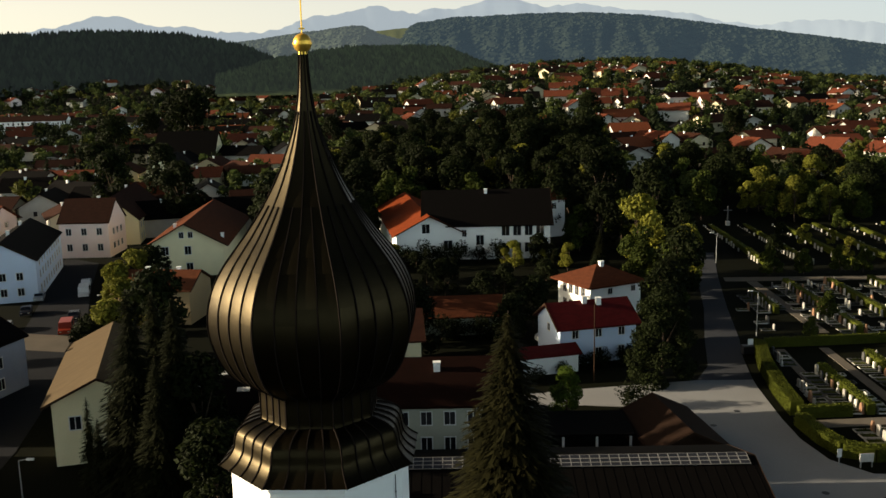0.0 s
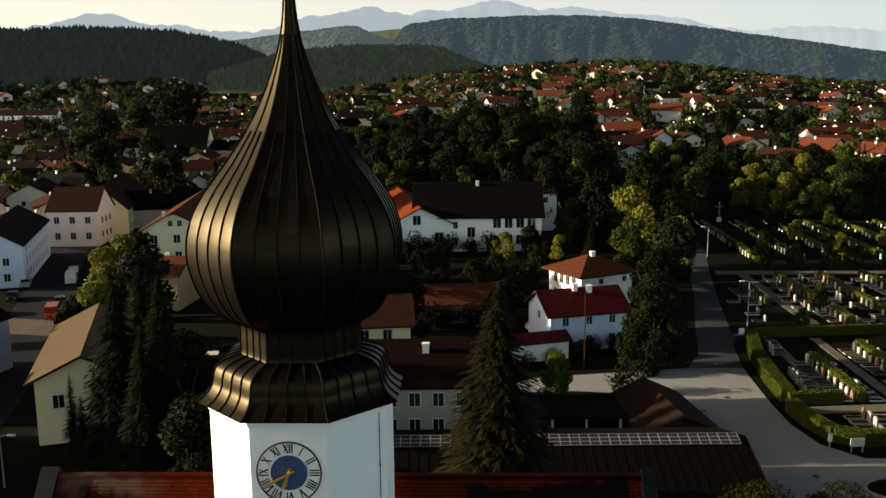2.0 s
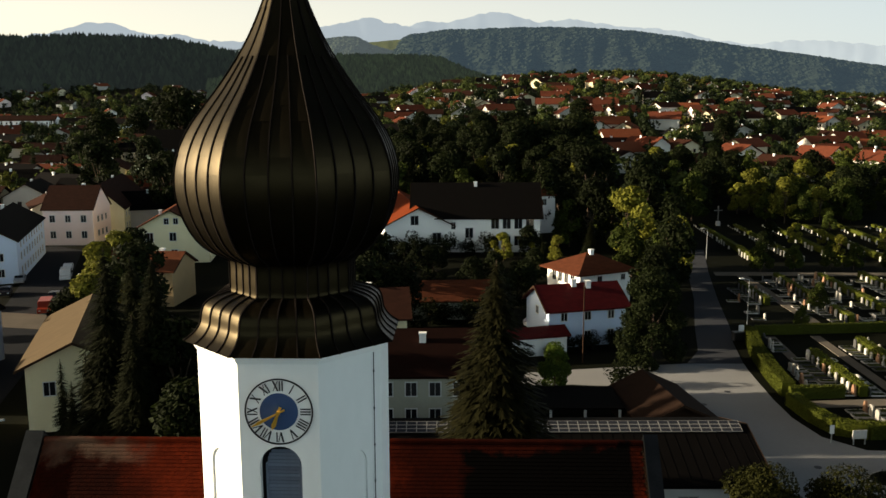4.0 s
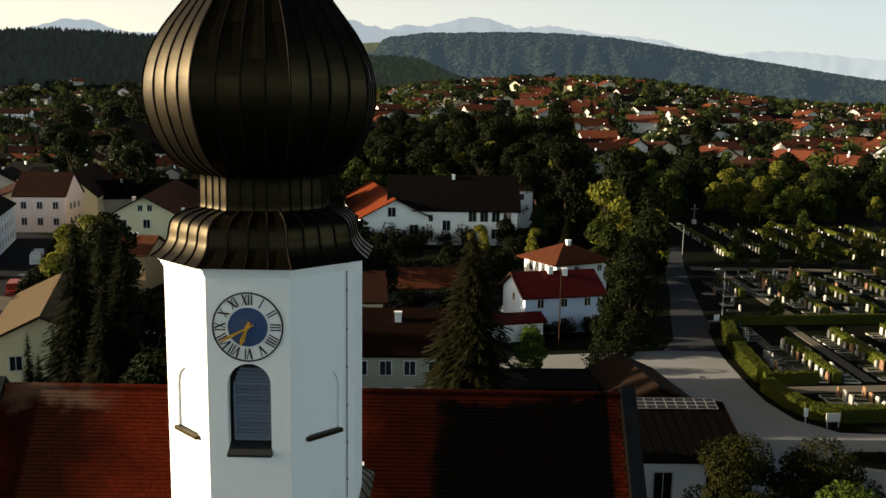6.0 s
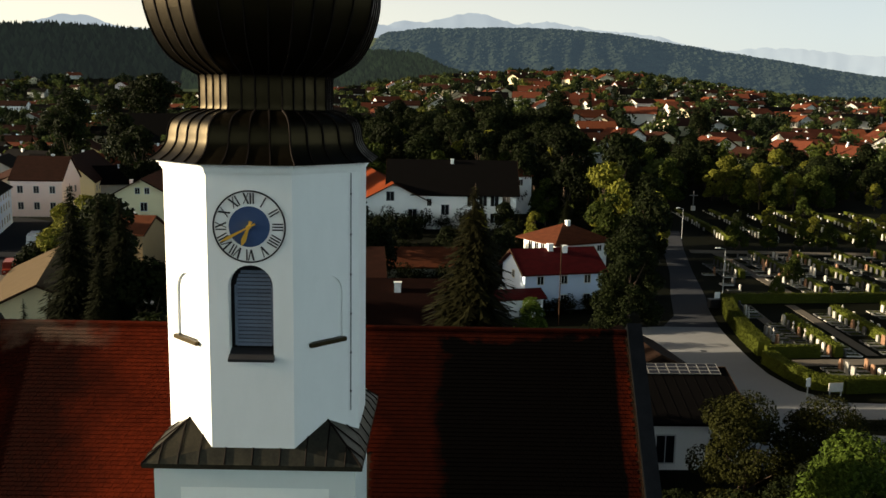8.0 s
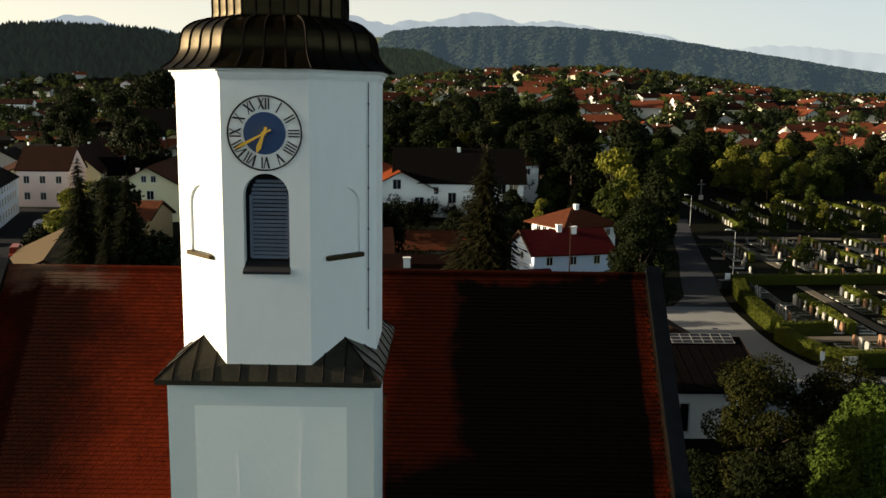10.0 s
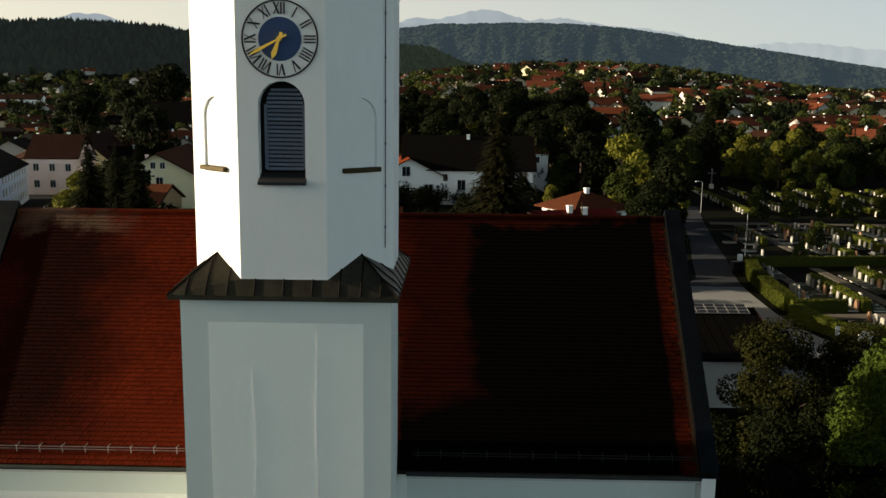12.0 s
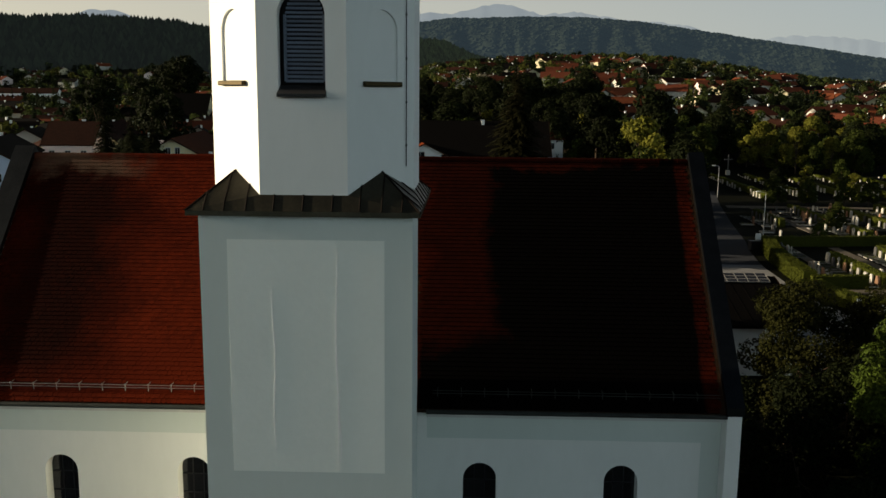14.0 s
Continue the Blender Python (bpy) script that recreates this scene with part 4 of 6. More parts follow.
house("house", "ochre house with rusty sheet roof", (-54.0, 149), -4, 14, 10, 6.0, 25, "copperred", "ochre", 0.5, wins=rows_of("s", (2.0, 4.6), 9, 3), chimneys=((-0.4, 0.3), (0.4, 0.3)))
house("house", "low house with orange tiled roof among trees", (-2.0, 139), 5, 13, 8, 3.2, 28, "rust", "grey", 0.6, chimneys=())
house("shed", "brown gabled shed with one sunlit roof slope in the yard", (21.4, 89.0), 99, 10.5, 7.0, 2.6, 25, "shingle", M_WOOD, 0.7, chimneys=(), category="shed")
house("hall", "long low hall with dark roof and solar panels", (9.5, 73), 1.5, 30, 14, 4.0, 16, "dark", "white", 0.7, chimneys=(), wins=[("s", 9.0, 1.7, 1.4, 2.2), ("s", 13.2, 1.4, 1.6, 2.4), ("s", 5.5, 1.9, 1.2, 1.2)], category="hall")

random.seed(11)
PROTO = []
for i, (rf, wl_) in enumerate((("red", "dull_white"), ("orange", "dull_white"), ("brown", "dull_cream"), ("red", "dull_cream"), ("dark", "dull_white"), ("brown", "dull_white"), ("orange", "dull_cream"), ("red", "pink"))):
    L, W, E = random.uniform(13, 19.5), random.uniform(10, 13), random.uniform(4.4, 6.0)
    lab = {"red": "red tiled", "orange": "orange tiled", "brown": "brown tiled", "dark": "dark"}[rf]
    h = house("house", f"{wl_.replace(chr(95), chr(32))} village house with {lab} gable roof", (-300 - 30 * i, 330, lie(-300, 330)), 20, L, W, E, random.uniform(25, 33), rf, wl_, 1.1,
              wins=rows_of("s", (2.4,), L * 0.8, 3) + rows_of("w", (3.4,), W * 0.6, 2) + rows_of("e", (3.4,), W * 0.6, 2), chimneys=((0.3, 0.15),), bare=True, group="village houses")
    PROTO.append(h)
taken = [(-250, 630), (-238, 600), (-228, 575), (-330, 655), (-310, 620), (-345, 660), (17.8, 124), (23, 150), (-14, 215), (-16, 235), (7, 205), (-60, 190), (-98, 208), (-98, 235), (-98, 250), (-94, 178), (-121, 340), (-121, 365), (-138, 430), (-128, 430), (-148, 430), (-262, 661), (-352, 700), (-330, 700), (-375, 700), (-7, 960), (8, 960), (-7, 92), (-41, 121), (-1, 135)]
made_h = 0
for tries in range(4000):
    y = random.uniform(215, 900)
    az = random.uniform(-31, 29)
    x = y * math.tan(radians(az))
    if -60 < x < 60 and y < 400 or (x > 40 and y < 325) or (-150 < x < -20 and y < 235):
        continue
    if any((x - a) ** 2 + (y - b_) ** 2 < (13.5 + 0.007 * y) ** 2 for a, b_ in taken):
        continue
    taken.append((x, y))
    w = [3, 2, 4, 3, 2.5, 4, 1.5, 1] if x > 0 else [1.0, 0.3, 3, 0.8, 4, 4, 0.3, 1.5]
    ph = random.choices(PROTO, w)[0]
    copy_thing(ph, pose(x, y, lie(x, y), 0, 0, random.choice((0, 0, 180, 90, 270)) + random.gauss(8, 14)))
    made_h += 1
    if made_h >= 330:
        break
for k in range(34):
    y = random.uniform(930, 1180)
    x = y * random.uniform(-0.52, -0.12)
    if all((x - a) ** 2 + (y - b_) ** 2 > 500 for a, b_ in taken):
        taken.append((x, y))
        copy_thing(random.choice(PROTO), pose(x, y, lie(x, y), 0, 0, random.uniform(0, 360)))


# ---- trees ----
def leaf_cloud(blobs, count, size, seed, droop=0.0):
    """Leaf quads spread over the shells of several lobes."""
    rng = np.random.default_rng(seed)
    w = np.array([b_[3] ** 2 for b_ in blobs])
    pick = rng.choice(len(blobs), count, p=w / w.sum())
    d = rng.normal(size=(count, 3))
    d /= np.linalg.norm(d, axis=1)[:, None]
    rad = rng.uniform(0.55, 1.08, count) ** 0.6
    B = np.array(blobs)[pick]
    c = B[:, :3] + d * (B[:, 3] * rad)[:, None] * np.array((1, 1, 0.85))
    nrm = d + rng.normal(scale=0.6, size=(count, 3)) + np.array((0, 0, 0.3))
    nrm /= np.linalg.norm(nrm, axis=1)[:, None]
    u = np.cross(nrm, rng.normal(size=(count, 3)))
    u /= np.linalg.norm(u, axis=1)[:, None]
    v = np.cross(nrm, u)
    s = size * rng.uniform(0.6, 1.5, count)[:, None]
    bend = nrm * s * 0.25
    V = np.stack([c - u * s, c - v * s * 0.6 - bend, c + u * s, c + v * s * 0.6 - bend], 1).reshape(-1, 3)
    F = [(4 * i, 4 * i + 1, 4 * i + 2, 4 * i + 3) for i in range(count)]
    return V, F


def broadleaf(name, label, h, r, leaves, size, mat, seed, at=(0, 0, 0), group="", low=0.06, lobes=17, lobe_r=(0.24, 0.46)):
    rnd_ = random.Random(seed)
    th = thing(name, label, "tree", pose(*at), group)
    bm = bmesh.new()
    tube(bm, (0, 0, -0.3), (0.1, 0, h * 0.45), 0.035 * h * 0.5, 8, 0.02 * h * 0.5)
    blobs = []
    for i in range(lobes):
        a, zz = rnd_.uniform(0, 6.28), rnd_.uniform(low + 0.12, 0.86)
        spread = r * (0.72 if zz < 0.6 else 0.72 * (1.15 - zz) / 0.55)
        c = (spread * math.cos(a) * rnd_.uniform(0.5, 1), spread * math.sin(a) * rnd_.uniform(0.5, 1), h * zz)
        blobs.append((*c, r * rnd_.uniform(*lobe_r)))
        if i < 7:
            tube(bm, (0.05, 0, h * rnd_.uniform(0.25, 0.42)), c, 0.008 * h, 5, 0.003 * h)
    blobs.append((0, 0, h * 0.86, r * 0.42))
    part("trunk", bm, M_BARK, th)
    V, F = leaf_cloud(blobs, leaves, size, seed)
    raw("crown", V, F, mat, th)
    return th


def spruce(name, label, h, r, tiers, mat, seed, at=(0, 0, 0), group="", per=9):
    """Conifer: drooping sprays of needles round a tapered stem."""
    rng = np.random.default_rng(seed)
    th = thing(name, label, "tree", pose(*at), group)
    bm = bmesh.new()
    tube(bm, (0, 0, -0.3), (0, 0, h * 0.98), 0.016 * h, 8, 0.02)
    part("trunk", bm, M_BARK, th)
    V, F = [], []
    for t in range(tiers):
        f = t / tiers
        z = h * (0.06 + 0.92 * f)
        rr = r * (1 - f) ** 0.75 + 0.15
        n_ = max(5, int(per * (1 - f * 0.5)))
        for i in range(n_):
            a = rng.uniform(0, 6.28)
            R = rr * rng.uniform(0.65, 1.12)
            zz = z + rng.uniform(-0.5, 0.5) * h / tiers
            d = np.array((math.cos(a), math.sin(a), 0))
            s = np.array((-d[1], d[0], 0))
            steps = 4
            for q in range(steps):
                g0, g1 = q / steps, (q + 1) / steps
                for side_ in (-1, 1):
                    p0 = d * R * g0 + np.array((0, 0, zz - 0.30 * R * g0 ** 1.3))
                    p1 = d * R * g1 + np.array((0, 0, zz - 0.30 * R * g1 ** 1.3))
                    wv = R * 0.30 * (1.05 - g0) * rng.uniform(0.6, 1.3)
                    tip = p1 + s * side_ * wv + d * 0.1 * R - np.array((0, 0, wv * rng.uniform(0.2, 0.7)))
                    k0 = len(V)
                    V.extend((p0, p1, tip))
                    F.append((k0, k0 + 1, k0 + 2))
    raw("crown", V, F, mat, th)
    return th


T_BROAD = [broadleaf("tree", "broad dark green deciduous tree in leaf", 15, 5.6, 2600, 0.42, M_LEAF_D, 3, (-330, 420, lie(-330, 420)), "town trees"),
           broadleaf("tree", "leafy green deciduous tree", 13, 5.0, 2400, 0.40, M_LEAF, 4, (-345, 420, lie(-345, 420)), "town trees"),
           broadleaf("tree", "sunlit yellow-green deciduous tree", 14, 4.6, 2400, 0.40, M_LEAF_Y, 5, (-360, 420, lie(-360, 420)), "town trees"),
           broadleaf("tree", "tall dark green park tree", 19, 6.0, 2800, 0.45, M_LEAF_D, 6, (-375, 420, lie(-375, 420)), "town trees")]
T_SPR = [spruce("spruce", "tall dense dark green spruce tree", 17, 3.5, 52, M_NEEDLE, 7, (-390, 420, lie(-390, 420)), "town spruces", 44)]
spruce("spruce", "tall broad ragged spruce behind the nave", 22.9, 6.0, 50, M_NEEDLE_OLD, 9, (3.4, 62, 0), "", 58)
for x, y, s in ((-37.6, 81.4, 1.0), (-36.2, 80.4, 0.8), (-35.0, 81.2, 1.1)):
    spruce("columnar_thuja", "narrow dark green columnar thuja before a gable", 9.5 * s, 1.15, 34, M_NEEDLE, int(60 - x), (x, y, 0), "columnar thujas", 30)
T_NEAR = [broadleaf("tree", "bushy dark green tree beside the church", 8.8, 4.6, 19000, 0.11, M_LEAF_O, 14, (21.8, 57.5, 0), "", 0.02, 34, (0.15, 0.32)),
          broadleaf("tree", "broad leafy tree with sunlit top", 8.4, 4.8, 18000, 0.11, M_LEAF_O, 15, (27.4, 58.0, 0), "", 0.02, 34, (0.15, 0.32)),
          broadleaf("tree", "bright green leafy tree beside the yard", 10.8, 4.3, 19000, 0.12, M_LEAF_B, 16, (23.6, 46.0, 0), "", 0.02, 34, (0.15, 0.32))]
broadleaf("tree", "small bright green garden tree beside the yard", 6.6, 2.5, 7000, 0.11, M_LEAF_B, 18, (11.3, 98.5, 0), "", 0.02, 24, (0.18, 0.36))
broadleaf("tree", "broad dark tree leafed to the ground beside the lane", 13.2, 4.7, 12000, 0.19, M_LEAF_D, 19, (25.0, 111.5, 0), "", -0.08, 30, (0.2, 0.4))
first_bush = broadleaf("bush", "rounded dark green garden bush before a house", 2.3, 1.6, 1100, 0.10, M_LEAF_D, 20, (14.6, 117.6, 0), "garden bushes", -0.12, 12, (0.3, 0.5))
for x, y, k in ((16.6, 118.2, 0.9), (18.6, 118.6, 1.1), (20.8, 119.3, 1.0), (22.6, 119.8, 1.2), (12.6, 115.0, 0.8), (19.6, 103.2, 1.4), (9.0, 112.5, 0.9), (-7.5, 133.4, 1.5), (-4.6, 132.8, 1.7), (-1.6, 133.2, 1.4), (1.6, 133.0, 1.6), (4.2, 134.0, 1.5),
                (-19.5, 193.5, 2.2), (-15.0, 192.0, 1.9), (-10.8, 193.2, 2.3), (-6.6, 194.6, 1.8), (-2.4, 195.5, 2.0), (1.6, 194.8, 1.6), (5.2, 195.6, 2.1), (16.4, 195.2, 2.2)):
    copy_thing(first_bush, pose(x, y, 0, 0, 0, 70 * x)).scale = (k, k, k)
first_shrub = broadleaf("shrub_tree", "dense dark green shrub tree in the churchyard", 5.6, 3.0, 6000, 0.12, M_LEAF_D, 23, (18.6, 49.5, 0), "churchyard shrubs", -0.12, 20, (0.28, 0.46))
for x, y, k in ((15.6, 52.0, 0.8), (22.4, 51.5, 1.0), (17.0, 44.0, 0.9), (20.6, 41.0, 0.9), (25.8, 52.5, 1.1), (14.6, 46.0, 0.75), (23.6, 37.6, 0.9), (17.2, 37.4, 0.75), (28.6, 48.5, 1.2)):
    copy_thing(first_shrub, pose(x, y, 0, 0, 0, 50 * x)).scale = (k, k, k)
# park behind the church
random.seed(5)
spots = []


def plant(protos, x, y, s, gap=3.0):
    if any((x - a) ** 2 + (y - b_) ** 2 < gap * gap for a, b_ in spots):
        return
    spots.append((x, y))
    m = pose(x, y, lie(x, y), 0, 0, random.uniform(0, 360))
    o = copy_thing(random.choice(protos), m)
    o.scale = (s * random.uniform(0.9, 1.1), s * random.uniform(0.9, 1.1), s)


for k in range(330):
    y = random.uniform(205, 410)
    x = random.uniform(-50, 36 + 0.1 * (y - 205))
    if -26 < x < 21 and y < 250:
        continue
    plant(T_BROAD + T_BROAD[:1] + T_BROAD[3:], x, y, random.uniform(0.8, 1.15), 6.5)
for x, y, s, pr in ((34, 176, 1.25, 2), (33, 170, 0.9, 1), (41, 200, 1.2, 3), (47, 205, 1.0, 1), (30, 205, 1.1, 0), (36, 160, 0.8, 1), (44, 215, 1.1, 0), 
                    (20, 184, 0.45, 2), (7, 190, 0.30, 2), (10, 191, 0.26, 2), (-4, 178, 0.3, 0), (-12, 186, 0.30, 0), (-17, 188, 0.42, 2), (-16, 168, 0.36, 0), (-22, 175, 0.55, 0), (2, 150, 0.5, 0), (10, 140, 0.58, 0), (6, 160, 0.45, 0), (-9, 172, 0.35, 0), (15, 188, 0.3, 2), (-14, 140, 0.9, 0), (-14, 122, 0.8, 0),
                    (-41, 210, 1.3, 2), (-45, 222, 1.25, 1), (-36, 225, 1.2, 0), (-61, 164, 0.7, 0), (-61.5, 150, 0.7, 2), (-57, 138, 0.7, 2),                     (-22, 72, 0.7, 0), (-17, 78, 0.75, 0), (-27, 84, 0.7, 3), (-19, 86, 0.6, 0), (-13, 68, 0.55, 1), (-28, 118, 0.7, 0), (-48, 126, 0.6, 2), (-52, 116, 0.6, 0), (-8, 124, 0.75, 0), (6, 129, 0.55, 0), (-20, 128, 0.7, 3), (-5, 162, 0.5, 0), (-30, 150, 0.7, 0), (-25, 160, 0.6, 3), (-36, 165, 0.6, 0), (24, 167, 0.45, 0), (14, 164, 0.45, 0), (31.2, 139, 0.75, 0), (29.8, 131, 0.6, 0), (35, 153, 0.6, 0), (9, 187, 0.46, 2), (14.5, 189, 0.5, 0), (-49.5, 117, 0.8, 2), (-44.5, 119, 1.0, 0), (34.5, 149, 0.6, 1), (38, 158, 0.9, 0), (41, 167, 0.9, 2), (46, 196, 0.9, 0), (-60, 144, 0.8, 2), (-62, 157, 0.8, 2), (-77, 110, 0.6, 2), (-83, 122, 0.6, 1), (-80, 240, 1.1, 3), (-108, 262, 1.2, 3), (-100, 285, 1.2, 3), (-128, 300, 1.2, 3)):
    plant([T_BROAD[pr]], x, y, s, 1.0)
for x, y, s in ((16, 172, 0.4), (26, 178, 0.6), (-33.0, 82, 1.2), (-32.8, 88, 1.1), (-29.6, 85, 1.1), (-29.5, 79, 0.85)):
    plant(T_SPR, x, y, s, 1.0)
for x, y, s_ in ((-178, 440, 1.7), (-186, 452, 1.6), (-160, 505, 2.4), (-172, 520, 2.2), (-70, 440, 1.3), (-205, 560, 1.5), (22, 335, 1.45), (30, 342, 1.2), (8, 352, 1.3), (120, 420, 1.2), (-20, 420, 1.3), (60, 470, 1.2)):
    plant([T_BROAD[0]], x, y, s_, 1.0)
# the town's many far trees, one mesh
rng = np.random.default_rng(33)
far_v, far_f, far_n = {0: [], 1: [], 2: []}, {0: [], 1: [], 2: []}, {0: 0, 1: 0, 2: 0}
clouds = []
for k in range(5):
    lobes = [(rng.uniform(-2.4, 2.4), rng.uniform(-2.4, 2.4), rng.uniform(3, 8), rng.uniform(1.6, 2.6)) for _ in range(6)] + [(0, 0, 2.5, 2.0)]
    clouds.append(leaf_cloud(lobes, 150, 0.85, 90 + k)[0])
for k in range(2):
    a = rng.uniform(0, 6.28, 130)
    z = rng.uniform(0, 1, 130) ** 1.3
    c = np.stack([np.cos(a) * 2.6 * (1 - z), np.sin(a) * 2.6 * (1 - z), 1 + 14 * z], 1)
    d = np.stack([np.cos(a), np.sin(a), -0.5 * np.ones(130)], 1) * (0.5 + 0.9 * (1 - z))[:, None]
    t_ = np.stack([-np.sin(a), np.cos(a), np.zeros(130)], 1) * (0.35 + 0.7 * (1 - z))[:, None]
    clouds.append(np.stack([c - d, c - t_ - d * 0.2, c + d, c + t_ - d * 0.2], 1).reshape(-1, 3))
planted = 0
for k in range(9000):
    y = 245 + 900 * rng.uniform() ** 0.65
    x = y * math.tan(radians(rng.uniform(-31, 29)))
    if (x > 35 and y < 268) or (-60 < x < 50 and y < 330) or (15 < x < 125 and 925 < y < 1030):
        continue
    if any((x - a_) ** 2 + (y - b_) ** 2 < 60 for a_, b_ in taken):
        continue
    kind = int(rng.choice(7, p=(0.2, 0.2, 0.2, 0.15, 0.11, 0.08, 0.06)))
    s_ = rng.uniform(0.55, 1.3) * (1.0 if kind < 5 else (0.9 if y < 650 else 0.55))
    if any((x + q - a_) ** 2 + (y + q2 - b_) ** 2 < 40 for a_, b_ in taken for q, q2 in ((0, 9),)) and s_ > 0.8:
        s_ *= 0.6
    c_, s2_ = math.cos(k), math.sin(k)
    R_ = np.array(((c_, -s2_, 0), (s2_, c_, 0), (0, 0, 1))) * s_
    slot = 0 if kind >= 5 or rng.uniform() < 0.5 else (1 if rng.uniform() < 0.75 else 2)
    V_ = clouds[kind] @ R_.T + np.array((x, y, lie(x, y) - 0.3))
    base_ = far_n[slot]
    far_v[slot].append(V_)
    far_n[slot] += len(V_)
    far_f[slot].extend((base_ + 4 * i, base_ + 4 * i + 1, base_ + 4 * i + 2, base_ + 4 * i + 3) for i in range(len(V_) // 4))
    planted += 1
    if planted >= 4000:
        break
for slot, (mt, lab) in enumerate(((M_FAR_D, "dark green trees filling the far town"), (M_FAR_G, "green garden trees all over the far town"), (M_FAR_Y, "sunlit yellow-green trees in the far town"))):
    tagged(raw("far_trees", np.concatenate(far_v[slot]), far_f[slot], mt), lab, "trees", kind="stuff")

# ---- distance ----
def far_ridge(name, label, dist, crest, mat, depth, rough, seed, steps=240, foot=-2.0, trees=None, mat_trees=None):
    """A range of hills at a distance: a crest through a few (bearing, elevation) knots, with a sloping, folded front."""
    noise_off = seed * 13.7
    V, F = [], []
    rows = 9
    knots = np.array(crest)
    az0, az1 = knots[0][0], knots[-1][0]
    for i in range(steps + 1):
        az = az0 + (az1 - az0) * i / steps
        el = float(np.mean([np.interp(az + q * 0.35, knots[:, 0], knots[:, 1]) for q in (-1, -0.5, 0, 0.5, 1)]))
        el += rough * (noise.noise((az * 1.7, noise_off, 0)) + 0.5 * noise.noise((az * 5.1, noise_off, 1)) + 0.25 * noise.noise((az * 13.0, noise_off, 2)))
        for r_ in range(rows):
            g = r_ / (rows - 1)
            dd = dist - depth * (1 - g)
            top = dist * math.tan(radians(el)) + 30
            z = top * (g ** 0.8) + (1 - g) * foot + 0.12 * top * (noise.noise((az * 0.5, g * 2, noise_off)) + 0.5 * noise.noise((az * 1.6, g * 4, noise_off))) * math.sin(math.pi * g)
            V.append((dd * math.sin(radians(az)), dd * math.cos(radians(az)), z))
    for i in range(steps):
        for r_ in range(rows - 1):
            a = i * rows + r_
            F.append((a, a + rows, a + rows + 1, a + 1))
    hill = tagged(raw(name, V, F, mat, smooth=True), label, "hills", kind="structure")
    if trees:
        rng_ = np.random.default_rng(seed)
        G = np.array(V).reshape(steps + 1, rows, 3)
        n_, size, conic = trees
        i_ = rng_.uniform(0, steps - 0.001, n_)
        g_ = np.where(rng_.uniform(size=n_) < 0.3, rows - 1.001, rng_.uniform(0.5, rows - 1.001, n_))
        a_, fa = i_.astype(int), (i_ % 1)[:, None]
        b_, fb = g_.astype(int), (g_ % 1)[:, None]
        P = (G[a_, b_] * (1 - fa) + G[a_ + 1, b_] * fa) * (1 - fb) + (G[a_, b_ + 1] * (1 - fa) + G[a_ + 1, b_ + 1] * fa) * fb
        s_ = size * rng_.uniform(0.5, 1.3, n_)
        if conic:
            unit = np.array([(1, 0, -0.3), (-0.5, 0.87, -0.3), (-0.5, -0.87, -0.3), (0, 0, 1.7)]) * 0.6
            fs = np.array([(0, 1, 3), (1, 2, 3), (2, 0, 3)])
        else:
            unit = np.array([(1, 0, 0), (0, 1, 0), (-1, 0, 0), (0, -1, 0), (0.1, 0.1, 0.45), (0, 0, -0.4)])
            fs = np.array([(0, 1, 4), (1, 2, 4), (2, 3, 4), (3, 0, 4)])
        jit = rng_.uniform(0.75, 1.25, (n_, len(unit), 1))
        VV = (P[:, None, :] + unit[None] * jit * s_[:, None, None]).reshape(-1, 3)
        FF = (fs[None] + (np.arange(n_) * len(unit))[:, None, None]).reshape(-1, 3)
        tagged(raw(name + "_trees", VV, FF.tolist(), mat_trees or mat), "dense woods covering a far hill", "woods", kind="stuff")
    return hill


# aerial haze is put into these hill colours and a faint emission
def hazed_backdrop(name, base, glow, strength, scale, dark, vary=0.0):
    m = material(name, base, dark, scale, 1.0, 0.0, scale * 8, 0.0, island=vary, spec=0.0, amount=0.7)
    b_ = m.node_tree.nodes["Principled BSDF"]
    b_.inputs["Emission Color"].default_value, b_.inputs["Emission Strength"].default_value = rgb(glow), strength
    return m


M_MEADOW = material("mown_meadow", (0.16, 0.17, 0.04), (0.10, 0.115, 0.03), 0.05, 0.95, fine=0.5, bump=0.1, amount=0.8)
M_MEADOW_FAR = hazed_backdrop("hazy_mown_meadow", (0.085, 0.095, 0.04), (0.05, 0.06, 0.055), 0.3, 0.01, (0.06, 0.07, 0.03))
M_HILL_NEAR = hazed_backdrop("near_wooded_hill", (0.017, 0.024, 0.011), (0.05, 0.062, 0.062), 0.09, 0.012, (0.006, 0.008, 0.005), 0.7)
M_HILL = hazed_backdrop("hazy_wooded_hill", (0.010, 0.013, 0.0095), (0.040, 0.060, 0.076), 0.34, 0.006, (0.02, 0.027, 0.02), 0.45)
M_MOUNT = hazed_backdrop("haze_blue_mountains", (0.10, 0.12, 0.14), (0.225, 0.250, 0.265), 0.66, 0.002, (0.08, 0.1, 0.12))
M_HILL_LOW = hazed_backdrop("green_wooded_rise", (0.046, 0.060, 0.022), (0.05, 0.06, 0.055), 0.13, 0.02, (0.018, 0.025, 0.010), 0.6)
M_HILL_FAR = hazed_backdrop("haze_pale_hill", (0.04, 0.05, 0.035), (0.07, 0.085, 0.09), 0.4, 0.006, (0.02, 0.027, 0.02), 0.45)
